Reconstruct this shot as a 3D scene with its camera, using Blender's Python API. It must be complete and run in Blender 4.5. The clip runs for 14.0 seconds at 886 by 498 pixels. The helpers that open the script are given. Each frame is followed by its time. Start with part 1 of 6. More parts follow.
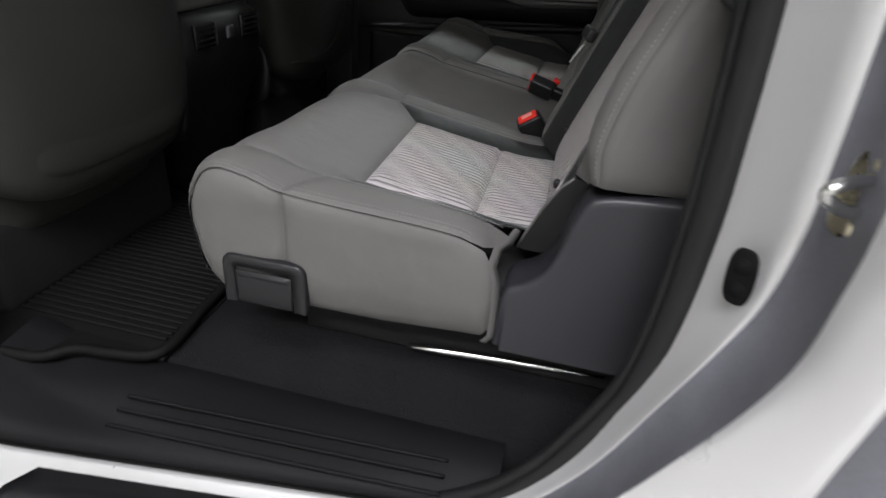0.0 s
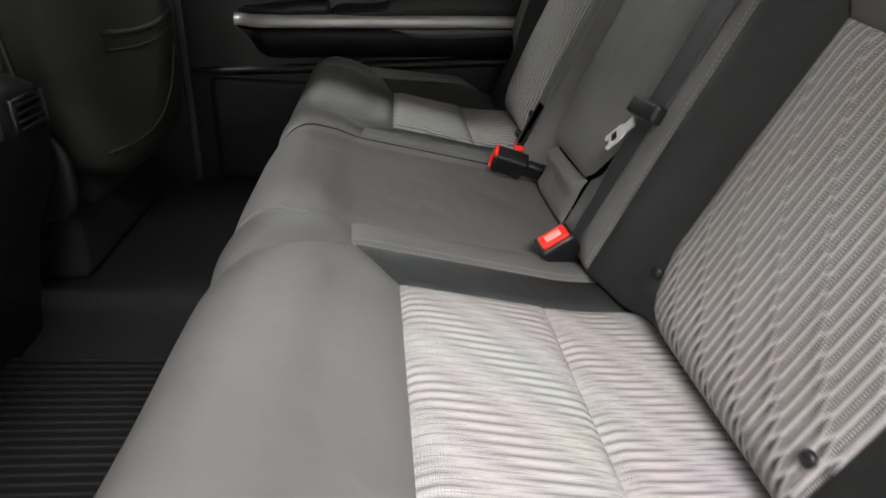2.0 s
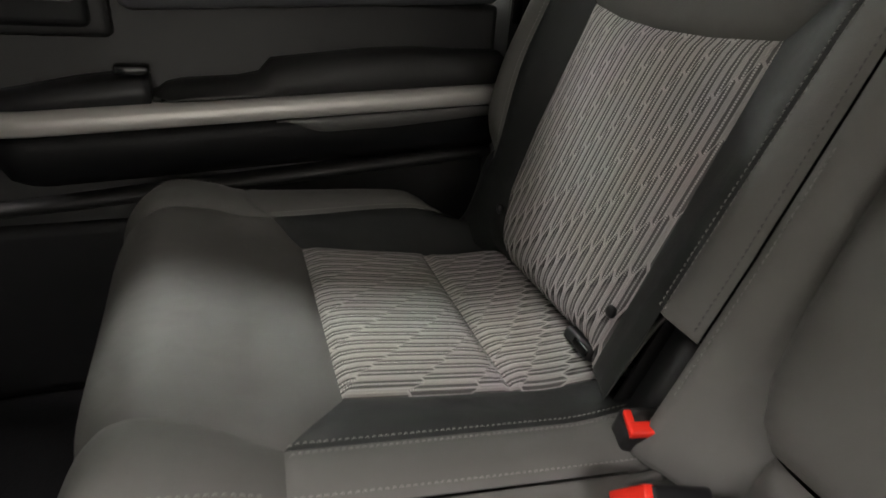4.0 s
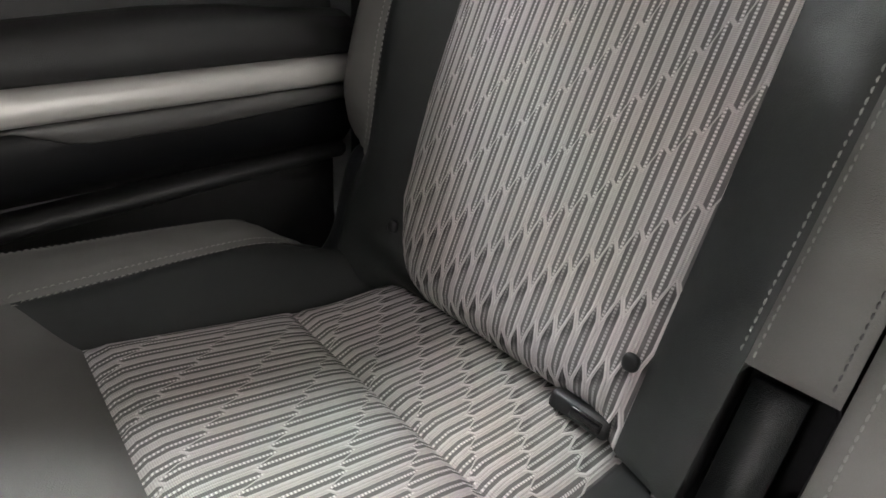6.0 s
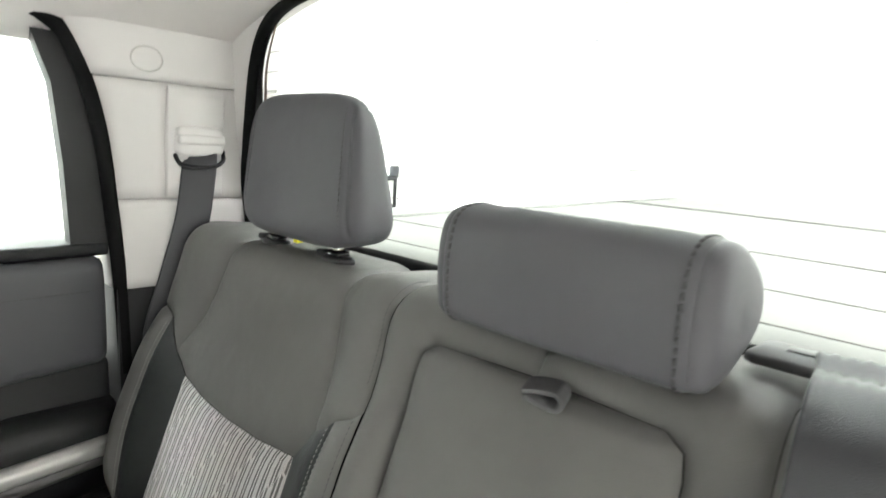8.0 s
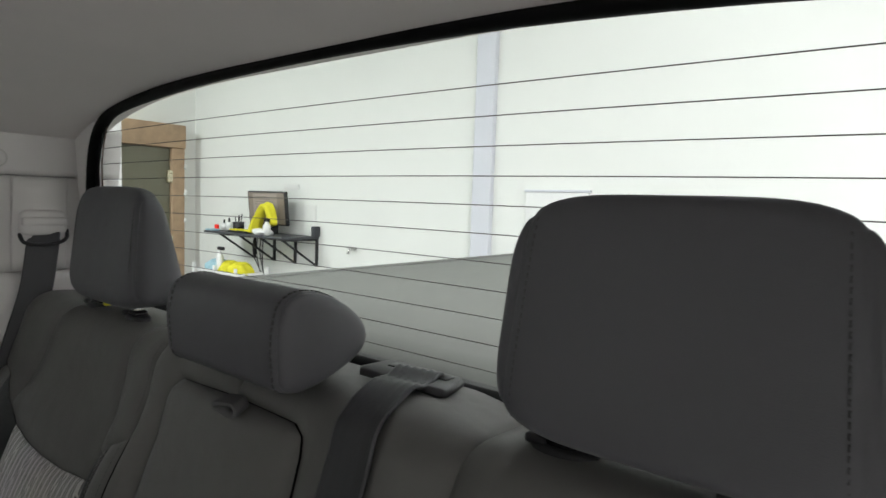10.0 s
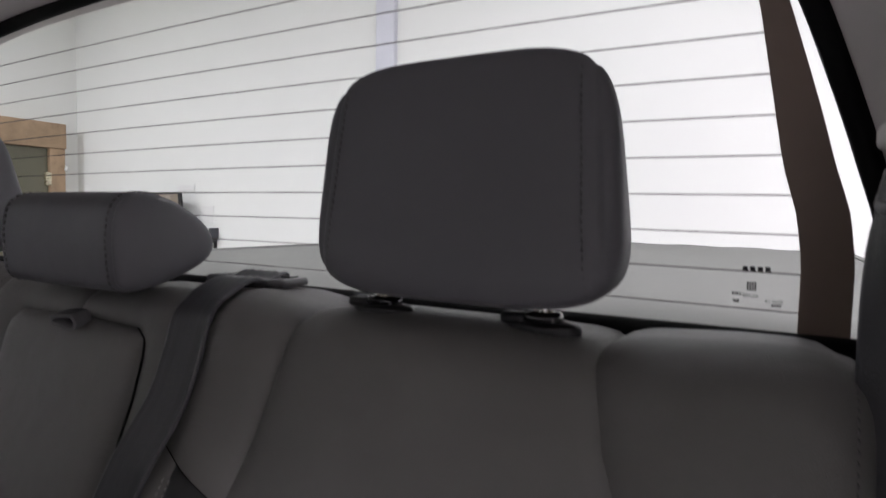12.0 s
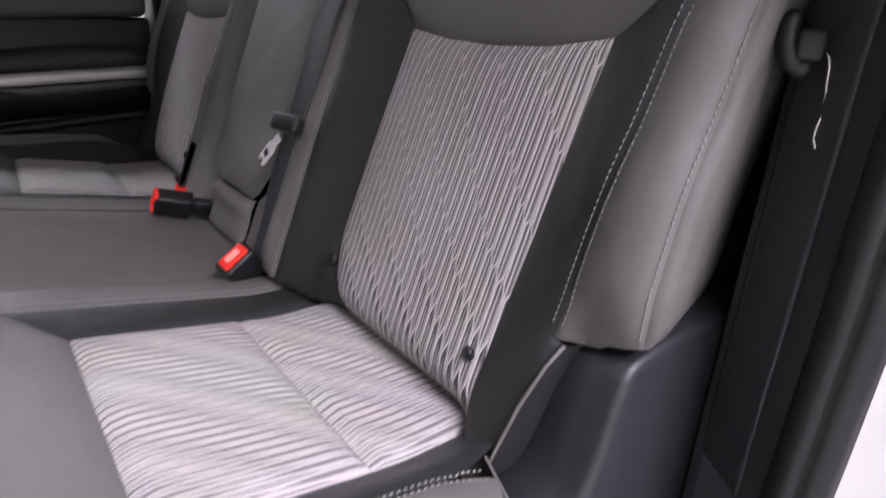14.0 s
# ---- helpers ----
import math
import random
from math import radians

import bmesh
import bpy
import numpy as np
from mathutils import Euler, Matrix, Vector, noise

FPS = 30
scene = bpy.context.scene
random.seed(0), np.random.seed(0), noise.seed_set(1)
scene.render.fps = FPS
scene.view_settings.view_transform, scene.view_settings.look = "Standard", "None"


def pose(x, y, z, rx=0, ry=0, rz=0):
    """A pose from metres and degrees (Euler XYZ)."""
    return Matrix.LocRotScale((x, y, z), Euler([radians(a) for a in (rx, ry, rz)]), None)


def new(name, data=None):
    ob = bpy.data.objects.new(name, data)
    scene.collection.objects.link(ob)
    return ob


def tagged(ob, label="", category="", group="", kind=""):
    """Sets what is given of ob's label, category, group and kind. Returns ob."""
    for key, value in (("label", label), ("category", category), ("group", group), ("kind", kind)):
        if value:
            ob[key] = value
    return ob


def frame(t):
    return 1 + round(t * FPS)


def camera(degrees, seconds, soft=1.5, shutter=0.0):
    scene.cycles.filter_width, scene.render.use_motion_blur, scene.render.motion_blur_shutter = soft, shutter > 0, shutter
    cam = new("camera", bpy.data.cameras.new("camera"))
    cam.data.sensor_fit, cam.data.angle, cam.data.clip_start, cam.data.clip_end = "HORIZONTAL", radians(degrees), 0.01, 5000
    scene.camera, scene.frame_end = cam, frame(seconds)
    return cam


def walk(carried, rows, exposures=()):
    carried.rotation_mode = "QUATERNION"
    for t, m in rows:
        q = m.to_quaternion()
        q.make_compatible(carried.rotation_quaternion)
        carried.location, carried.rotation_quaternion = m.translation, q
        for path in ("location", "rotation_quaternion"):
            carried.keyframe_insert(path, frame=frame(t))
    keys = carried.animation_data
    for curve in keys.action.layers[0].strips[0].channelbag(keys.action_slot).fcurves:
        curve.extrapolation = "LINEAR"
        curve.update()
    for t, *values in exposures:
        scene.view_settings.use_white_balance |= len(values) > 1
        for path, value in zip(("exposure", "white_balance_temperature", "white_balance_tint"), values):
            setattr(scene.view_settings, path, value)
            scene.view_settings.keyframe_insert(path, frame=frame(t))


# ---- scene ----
cam = camera(74.7, 14.0, shutter=0.3)
METRES, EYE, TILT, LEAN, TURN = 2.7, 1.27, -29.8, -4.5, 13.6
# unseen garage lamps (x, y, watts), placed and weighted to balance the brightness
LAMPS = [(1.7, 0.2, 36), (-0.2, 2.4, 105), (0.5, -2.4, 150), (0.0, -2.3, 130), (-2.2, 2.8, 20), (-0.1, -3.6, 380), (-5.2, 0.0, 420), (-0.5, 5.6, 260)]
# assumed dome lamp, unseen, added as weak top light for the cab
ADDED_DOME, ADDED_DOME_WATTS = (-0.45, 0.0, 1.722), 0.3
EXPOSURES = [(0.0, -1.33, 6200, 13), (0.5, -1.42, 6250, 13), (1.0, -1.35, 6250, 13), (1.5, -0.9, 6300, 10), (2.0, -0.45, 6400, 12), (2.5, -0.35, 6400, 9), (3.0, -0.30, 6500, 14), (3.5, -0.35, 6800, 13), (6.0, 0.62, 6450, 15),
             (7.0, 0.85, 6350, 12), (7.5, 1.2, 6300, 9), (8.4, 1.05, 6300, 9), (9.0, 0.18, 6250, 10), (11.5, -1.1, 6200, 19), (12.5, -0.82, 6100, 30), (13.5, -0.62, 6000, 34), (14.0, -0.55, 6100, 27)]
ROWS = [
    (0.0, 0.0, 0.0, 0.0, 0.0, 0.0, 0.0),
    (0.5, -0.0258, 0.0511, 0.0188, -1.74, 0.14, 1.34),
    (1.0, -0.0416, 0.0862, 0.0358, -5.95, 0.13, 3.74),
    (1.5, -0.0577, 0.1067, 0.061, -12.14, -0.5, 7.08),
    (2.0, -0.0559, 0.1507, 0.0908, -16.22, -1.23, 9.25),
    (2.5, -0.0455, 0.2043, 0.1272, -18.4, -1.85, 10.43),
    (3.0, -0.0374, 0.2596, 0.1555, -20.57, -2.16, 11.3),
    (3.5, -0.0278, 0.3107, 0.1865, -24.62, -2.82, 13.17),
    (6.0, 0.013, 0.4346, 0.2196, -50.8, -11.0, 22.69),
    (6.5, 0.0162, 0.4205, 0.2339, -52.64, -12.1, 23.22),
    (7.0, 0.0191, 0.3714, 0.2614, -54.38, -11.03, 23.34),
    (7.5, 0.0214, 0.3075, 0.2703, -56.06, -4.39, 23.84),
    (8.0, 0.0199, 0.2606, 0.2668, -56.63, 1.9, 24.48),
    (8.5, 0.0149, 0.2332, 0.2637, -57.18, 4.81, 24.85),
    (9.0, 0.0131, 0.198, 0.2492, -57.45, 6.15, 25.38),
    (11.5, -0.0095, 0.1478, 0.2056, -71.59, 1.16, 28.77),
    (12.0, -0.0088, 0.1496, 0.1812, -72.12, 1.13, 28.82),
    (12.5, -0.0139, 0.1531, 0.1411, -70.78, 3.57, 28.08),
    (13.0, -0.0248, 0.1491, 0.1177, -64.29, 2.52, 27.39),
    (13.5, -0.0437, 0.145, 0.0912, -55.36, -1.55, 25.29),
    (14.0, -0.0614, 0.1355, 0.0725, -46.95, -5.18, 22.83),
]
walk(cam, [(t, pose(0, -1.148, EYE, TILT, LEAN, TURN) @ pose(METRES * x, METRES * y, METRES * z, 90 + pitch, roll, yaw)) for t, x, y, z, yaw, pitch, roll in ROWS],
     EXPOSURES)

# ---- world and light ----
world = bpy.data.worlds.new("world")
scene.world = world
world.use_nodes = True
sky = world.node_tree.nodes.new("ShaderNodeTexSky")
sky.sky_type, sky.sun_disc = "NISHITA", False
sky.sun_elevation, sky.sun_rotation = radians(35), radians(120)
world.node_tree.nodes["Background"].inputs["Strength"].default_value = 0.06
world.node_tree.links.new(sky.outputs[0], world.node_tree.nodes["Background"].inputs["Color"])


def area_lamp(x, y, z, sx, sy, watts, colour=(0.98, 0.99, 1.0)):
    data = bpy.data.lights.new("unseen_ceiling_lamp", "AREA")
    data.shape, data.size, data.size_y, data.energy, data.color = "RECTANGLE", sx, sy, watts, colour
    ob = new("unseen_ceiling_lamp", data)
    ob.matrix_world = pose(x, y, z)
    return ob


# added fill from the headliner; the lamp itself is assumed
def added_dome_light():
    data = bpy.data.lights.new("added_dome_light", "AREA")
    data.shape, data.size, data.size_y, data.energy, data.color = "RECTANGLE", 0.17, 0.11, ADDED_DOME_WATTS, (1.0, 0.96, 0.90)
    new("added_dome_light", data).matrix_world = pose(*ADDED_DOME)


added_dome_light()
# assumed lamps under the ceiling, without fixtures
for lx, ly, watts in LAMPS:
    area_lamp(lx, ly, 3.85, 2.2, 0.5, watts, (0.95, 1.0, 0.965) if ly > 0 else (1.0, 0.975, 0.975))


# ---- materials ----
def nodes_of(name):
    m = bpy.data.materials.new(name)
    m.use_nodes = True
    t = m.node_tree
    return m, t.nodes, t.links, t.nodes["Principled BSDF"]


def surface(name, colour, rough=0.5, var=0.12, scale=6.0, bump=0.1, grain=900.0, metal=0.0, kind="noise", depth=0.0006, coat=0.0, spec=0.5, wave=0.0):
    """Colour with broad and fine variation, and fine relief."""
    m, n, l, p = nodes_of(name)
    tc = n.new("ShaderNodeTexCoord")
    big = n.new("ShaderNodeTexNoise")
    big.inputs["Scale"].default_value, big.inputs["Detail"].default_value = scale, 6
    fine = n.new("ShaderNodeTexVoronoi" if kind == "voronoi" else "ShaderNodeTexNoise")
    fine.inputs["Scale"].default_value = grain
    fine_out = fine.outputs["Distance" if kind == "voronoi" else "Fac"]
    for tex in (big, fine):
        l.new(tc.outputs["Object"], tex.inputs["Vector"])
    mix = n.new("ShaderNodeMix")
    mix.data_type = "RGBA"
    a, b = [tuple(min(1, c * k) for c in colour) + (1,) for k in (1 - var, 1 + var)]
    mix.inputs[6].default_value, mix.inputs[7].default_value = a, b
    add = n.new("ShaderNodeMath")
    add.operation = "MULTIPLY_ADD"
    l.new(fine_out, add.inputs[0])
    add.inputs[1].default_value = 0.35
    l.new(big.outputs["Fac"], add.inputs[2])
    sub = n.new("ShaderNodeMath")
    sub.operation = "SUBTRACT"
    l.new(add.outputs[0], sub.inputs[0])
    sub.inputs[1].default_value = 0.17
    l.new(sub.outputs[0], mix.inputs[0])
    l.new(mix.outputs[2], p.inputs["Base Color"])
    ro = n.new("ShaderNodeMapRange")
    ro.inputs["To Min"].default_value, ro.inputs["To Max"].default_value = max(0.02, rough - 0.08), min(1, rough + 0.08)
    l.new(big.outputs["Fac"], ro.inputs["Value"])
    l.new(ro.outputs[0], p.inputs["Roughness"])
    bp = n.new("ShaderNodeBump")
    bp.inputs["Strength"].default_value, bp.inputs["Distance"].default_value = bump, depth
    l.new(fine_out, bp.inputs["Height"])
    if wave:
        soft = n.new("ShaderNodeTexNoise")
        soft.inputs["Scale"].default_value, soft.inputs["Detail"].default_value = 11.0, 3.0
        l.new(tc.outputs["Object"], soft.inputs["Vector"])
        slow = n.new("ShaderNodeBump")
        slow.inputs["Strength"].default_value, slow.inputs["Distance"].default_value = wave, 0.02
        l.new(soft.outputs["Fac"], slow.inputs["Height"])
        l.new(slow.outputs[0], bp.inputs["Normal"])
    l.new(bp.outputs[0], p.inputs["Normal"])
    p.inputs["Metallic"].default_value = metal
    p.inputs["Coat Weight"].default_value = coat
    p.inputs["Specular IOR Level"].default_value = spec
    return m


LEATHER = surface("grey_leatherette", (0.122, 0.119, 0.112), 0.55, 0.09, 5, 0.4, 1500, kind="voronoi", depth=0.0004, spec=0.35, wave=0.3)
LEATHER_DARK = surface("head_leatherette", (0.097, 0.0955, 0.103), 0.55, 0.06, 5, 0.35, 1500, kind="voronoi", depth=0.0004, spec=0.35, wave=0.2)
BLACK_VINYL = surface("black_leatherette", (0.0147, 0.0164, 0.0159), 0.50, 0.12, 5, 0.4, 1500, kind="voronoi", depth=0.0004, spec=0.5, wave=0.35)
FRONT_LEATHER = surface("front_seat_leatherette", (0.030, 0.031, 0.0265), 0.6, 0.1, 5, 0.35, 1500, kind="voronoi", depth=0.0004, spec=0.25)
CORE = surface("dark_foam", (0.012, 0.012, 0.012), 0.9, spec=0.25)
PLASTIC = surface("dark_grey_plastic", (0.05, 0.052, 0.058), 0.48, 0.06, 8, 0.3, 1800, kind="voronoi", depth=0.0003)
GRIP_BLACK = surface("matt_black_plastic", (0.005, 0.005, 0.0058), 0.55, 0.1, 8, 0.2, 1500, depth=0.0003, spec=0.3)
BLACK_PLASTIC = surface("black_plastic", (0.010, 0.010, 0.011), 0.42, 0.1, 8, 0.2, 1500, depth=0.0003)
GLOSS_BLACK = surface("glossy_black_plastic", (0.008, 0.008, 0.009), 0.16, 0.1, 8, 0.02)
DOOR_VINYL = surface("black_door_vinyl", (0.016, 0.016, 0.016), 0.5, 0.1, 6, 0.35, 1500, kind="voronoi", depth=0.0004)
# paler and bluer than the door vinyl: window light put into the colour
DOOR_PAD_LIT = surface("window_lit_door_vinyl", (0.075, 0.075, 0.081), 0.5, 0.1, 6, 0.35, 1500, kind="voronoi", depth=0.0004)
SILVER_TRIM = surface("satin_silver_trim", (0.56, 0.545, 0.525), 0.42, 0.03, 10, 0.05, 800, metal=0.45)
PILLAR = surface("light_grey_pillar_plastic", (0.70, 0.675, 0.655), 0.55, 0.03, 6, 0.2, 1500, depth=0.0003)
HEADLINER = surface("headliner_cloth", (0.76, 0.72, 0.69), 0.95, 0.06, 7, 0.4, 700, depth=0.0008)
CARPET = surface("black_carpet", (0.0085, 0.0086, 0.0095), 0.97, 0.35, 14, 1.0, 420, depth=0.004, spec=0.2)
RUBBER = surface("black_rubber", (0.0055, 0.0055, 0.0054), 0.68, 0.15, 10, 0.25, 700, depth=0.0005, spec=0.13)
SEAL = surface("black_seal_rubber", (0.012, 0.012, 0.0125), 0.5, 0.15, 10, 0.25, 700, depth=0.0005, spec=0.35)
PILLAR_DARK = surface("dark_pillar_plastic", (0.047, 0.047, 0.053), 0.5, 0.06, 8, 0.3, 1800, kind="voronoi", depth=0.0003)
SILL = surface("black_sill_plastic", (0.006, 0.006, 0.0065), 0.6, 0.15, 10, 0.3, 1500, depth=0.0003, spec=0.16)
PAINT = surface("silver_paint", (0.80, 0.80, 0.79), 0.30, 0.05, 4, 0.02, 3000, metal=0.52, coat=0.5)
# darker stand-in for the silver paint, with the jamb's shade in its colour
PAINT_SHADED = surface("silver_paint_shaded", (0.145, 0.147, 0.165), 0.55, 0.35, 22, 0.25, 260, depth=0.0006, spec=0.4)
FILM = surface("black_sill_film", (0.012, 0.012, 0.013), 0.32, 0.1, 9)
ZINC = surface("zinc_plated_steel", (0.62, 0.57, 0.42), 0.28, 0.12, 60, 0.1, 400, metal=1.0)
STEEL = surface("bright_steel", (0.72, 0.72, 0.7), 0.22, 0.05, 60, 0.05, 400, metal=1.0)
RED = surface("red_plastic", (0.80, 0.030, 0.016), 0.42, 0.06, 30, 0.05, spec=0.25)
TONGUE = surface("plated_belt_tongue", (0.70, 0.70, 0.68), 0.38, 0.06, 60, 0.05, 400, metal=0.35)
SIDE_PLASTIC = surface("side_trim_plastic", (0.0235, 0.024, 0.0275), 0.38, 0.06, 8, 0.3, 1800, kind="voronoi", depth=0.0003)
WEBBING = surface("dark_belt_webbing", (0.038, 0.038, 0.042), 0.40, 0.12, 20, 0.6, 1100, depth=0.0006)
THREAD = surface("grey_thread", (0.24, 0.236, 0.222), 0.8, 0.1, 40, 0.2)
THREAD_MID = surface("mid_grey_thread", (0.200, 0.197, 0.187), 0.8, 0.1, 40, 0.2)
THREAD_DARK = surface("dark_grey_thread", (0.075, 0.075, 0.075), 0.8, 0.1, 40, 0.2)
TONNEAU = surface("grey_vinyl_cover", (0.128, 0.131, 0.118), 0.72, 0.06, 2.5, 0.4, 500, depth=0.0008)
BUSBAR = surface("brown_busbar", (0.21, 0.155, 0.12), 0.55, 0.06, 20, 0.05)
WIRE = surface("heating_wire", (0.12, 0.112, 0.105), 0.6, 0.05)
WALL = surface("white_painted_wall", (0.76, 0.77, 0.73), 0.75, 0.03, 1.5, 0.15, 60, depth=0.002)
CONCRETE = surface("concrete_floor", (0.32, 0.31, 0.30), 0.6, 0.2, 1.2, 0.3, 40, depth=0.002)
WOOD = surface("pine_boards", (0.36, 0.25, 0.155), 0.7, 0.45, 9, 0.3, 90, depth=0.002)
OLIVE = surface("olive_door_paint", (0.13, 0.125, 0.085), 0.5, 0.08, 2, 0.1)
YELLOW = surface("yellow_cloth", (0.72, 0.66, 0.03), 0.9, 0.15, 30, 0.5, 300)
BLUE_CLOTH = surface("pale_blue_cloth", (0.36, 0.55, 0.62), 0.9, 0.15, 30, 0.5, 300)
WHITE = surface("white_plastic", (0.78, 0.78, 0.76), 0.4, 0.04, 20)
SCREEN = surface("monitor_screen", (0.23, 0.19, 0.16), 0.3, 0.1, 6)
BLUEGREY = surface("blue_grey_pilaster", (0.62, 0.63, 0.67), 0.7, 0.04, 2)
FRIT = surface("black_frit", (0.008, 0.008, 0.008), 0.35, 0.05)
LOOP = surface("grey_pull_webbing", (0.095, 0.095, 0.095), 0.75, 0.15, 60, 0.6, 900, depth=0.0006)
BEZEL = surface("grey_bezel_plastic", (0.05, 0.05, 0.051), 0.5, 0.05, 8, 0.2, 1500, depth=0.0003)
DOOR_GREY = surface("grey_door_insert", (0.0960, 0.0930, 0.0900), 0.42, 0.05, 8, 0.1, 1500, depth=0.0003)
LABEL = surface("pale_label", (0.72, 0.72, 0.69), 0.7, 0.2, 400)
PAGE = surface("pale_screen_page", (0.34, 0.29, 0.25), 0.4, 0.1, 12)
PILLAR_LINE = surface("pillar_shadow_line", (0.6, 0.58, 0.55), 0.6, 0.03)
# the red button's highlight as a paler colour
BUTTON_GLINT = surface("pale_red_highlight", (0.85, 0.32, 0.27), 0.5, 0.1, 60)
INK = surface("dark_print", (0.02, 0.018, 0.02), 0.6, 0.05)


def glass_material():
    m, n, l, p = nodes_of("window_glass")
    p.inputs["Base Color"].default_value = (0.97, 0.99, 0.98, 1)
    p.inputs["Roughness"].default_value = 0.0
    p.inputs["IOR"].default_value = 1.01
    p.inputs["Transmission Weight"].default_value = 1.0
    return m


GLASS = glass_material()


def fabric_material(name, calm, pitch):
    """Light and dark cords along v, with offset breaks; calm (0 to 1) draws them straight on the cushion; UV in metres."""
    m, n, l, p = nodes_of(name)
    uv = n.new("ShaderNodeTexCoord")
    sep = n.new("ShaderNodeSeparateXYZ")
    l.new(uv.outputs["UV"], sep.inputs[0])

    def mth(op, a, b=None, c=None):
        q = n.new("ShaderNodeMath")
        q.operation = op
        for i, v in enumerate((a, b, c)):
            if v is None:
                continue
            if isinstance(v, bpy.types.NodeSocket):
                l.new(v, q.inputs[i])
            else:
                q.inputs[i].default_value = v
        return q.outputs[0]

    def smooth(v, a, b):
        q = n.new("ShaderNodeMapRange")
        q.interpolation_type = "SMOOTHSTEP"
        l.new(v, q.inputs[0])
        q.inputs[1].default_value, q.inputs[2].default_value = a, b
        return q.outputs[0]

    u, v = sep.outputs["X"], sep.outputs["Y"]
    wob = n.new("ShaderNodeTexNoise")
    wob.inputs["Scale"].default_value = 8.0
    l.new(uv.outputs["UV"], wob.inputs["Vector"])
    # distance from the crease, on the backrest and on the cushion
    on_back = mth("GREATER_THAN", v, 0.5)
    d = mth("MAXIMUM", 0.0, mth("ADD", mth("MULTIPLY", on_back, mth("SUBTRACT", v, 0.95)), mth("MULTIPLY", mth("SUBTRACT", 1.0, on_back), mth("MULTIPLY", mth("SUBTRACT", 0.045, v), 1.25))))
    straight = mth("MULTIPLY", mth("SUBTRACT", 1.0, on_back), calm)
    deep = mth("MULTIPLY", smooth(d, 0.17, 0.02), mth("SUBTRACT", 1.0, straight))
    # rows of pointed cells, closer near the crease; each row is set over by half a cell, so cords and threads change places
    rows = mth("MULTIPLY", mth("LOGARITHM", mth("ADD", 1.0, mth("MULTIPLY", d, 5.0)), 2.71828), 6.6)
    across = mth("DIVIDE", u, pitch)
    along = mth("ADD", rows, mth("ADD", mth("MULTIPLY", across, 20.0 * pitch), mth("MULTIPLY", wob.outputs["Fac"], 0.16)))
    def layer(shift):
        """Every second row of cells, reaching a little into its neighbours; shift 1 gives the rows between."""
        a = mth("MULTIPLY", mth("FRACT", mth("DIVIDE", mth("ADD", along, 0.5 + shift), 2.0)), 2.0)
        a = mth("SUBTRACT", a, 0.5)
        c = mth("ADD", across, 0.5 * shift)
        f = mth("ABSOLUTE", mth("SUBTRACT", mth("FRACT", c), 0.5))
        taper = mth("ADD", 0.11, mth("MULTIPLY", deep, 0.23))
        reach = mth("MULTIPLY", taper, mth("SUBTRACT", 0.68, mth("MULTIPLY", deep, 0.17)))
        tip = mth("MINIMUM", 1.0, mth("MINIMUM", mth("DIVIDE", mth("ADD", a, reach), taper), mth("DIVIDE", mth("SUBTRACT", mth("ADD", 1.0, reach), a), taper)))
        tip = mth("ADD", mth("MULTIPLY", tip, mth("SUBTRACT", 1.0, straight)), mth("MULTIPLY", straight, 0.52))
        half = mth("MULTIPLY", mth("MAXIMUM", tip, -0.25), mth("ADD", 0.285, mth("MULTIPLY", deep, -0.01)))
        far = mth("SUBTRACT", f, half)
        within = smooth(far, 0.02, -0.03)
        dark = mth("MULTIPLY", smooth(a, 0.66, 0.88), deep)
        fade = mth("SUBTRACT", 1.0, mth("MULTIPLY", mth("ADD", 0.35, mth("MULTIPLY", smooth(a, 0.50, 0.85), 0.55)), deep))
        fade = mth("MULTIPLY", fade, mth("SUBTRACT", 1.0, mth("MULTIPLY", straight, 0.95 if shift < 0.5 else 0.2)))
        line = mth("MULTIPLY", mth("MULTIPLY", smooth(f, 0.088, 0.050), fade), within)
        return far, within, mth("MULTIPLY", dark, within), line
    far_a, in_a, dark_a, line_a = layer(0.0)
    far_b, in_b, dark_b, line_b = layer(1.0)
    dist = mth("MINIMUM", far_a, far_b)
    inside = mth("MAXIMUM", in_a, in_b)
    top_dark = mth("MAXIMUM", dark_a, dark_b)
    thread = mth("MAXIMUM", line_a, line_b)
    rim = mth("MULTIPLY", smooth(dist, -0.02, 0.015), smooth(dist, 0.095, 0.045))
    dots = mth("ADD", 0.62, mth("MULTIPLY", mth("SINE", mth("MULTIPLY", v, 3050.0)), 0.38))
    noise_tex = n.new("ShaderNodeTexNoise")
    noise_tex.inputs["Scale"].default_value, noise_tex.inputs["Detail"].default_value = 9.0, 5.0
    l.new(uv.outputs["UV"], noise_tex.inputs["Vector"])

    def blend(fac, a, b):
        q = n.new("ShaderNodeMix")
        q.data_type = "RGBA"
        l.new(fac, q.inputs[0])
        for i, c in ((6, a), (7, b)):
            if isinstance(c, bpy.types.NodeSocket):
                l.new(c, q.inputs[i])
            else:
                q.inputs[i].default_value = c
        return q.outputs[2]

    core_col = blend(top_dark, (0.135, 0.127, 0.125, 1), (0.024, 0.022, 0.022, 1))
    ribs = n.new("ShaderNodeTexWave")
    ribs.bands_direction = "Y"
    ribs.inputs["Scale"].default_value = 300.0
    l.new(uv.outputs["UV"], ribs.inputs["Vector"])
    cord_col = blend(ribs.outputs["Fac"], (0.43, 0.404, 0.395, 1), (0.58, 0.546, 0.534, 1))
    base = blend(inside, cord_col, core_col)
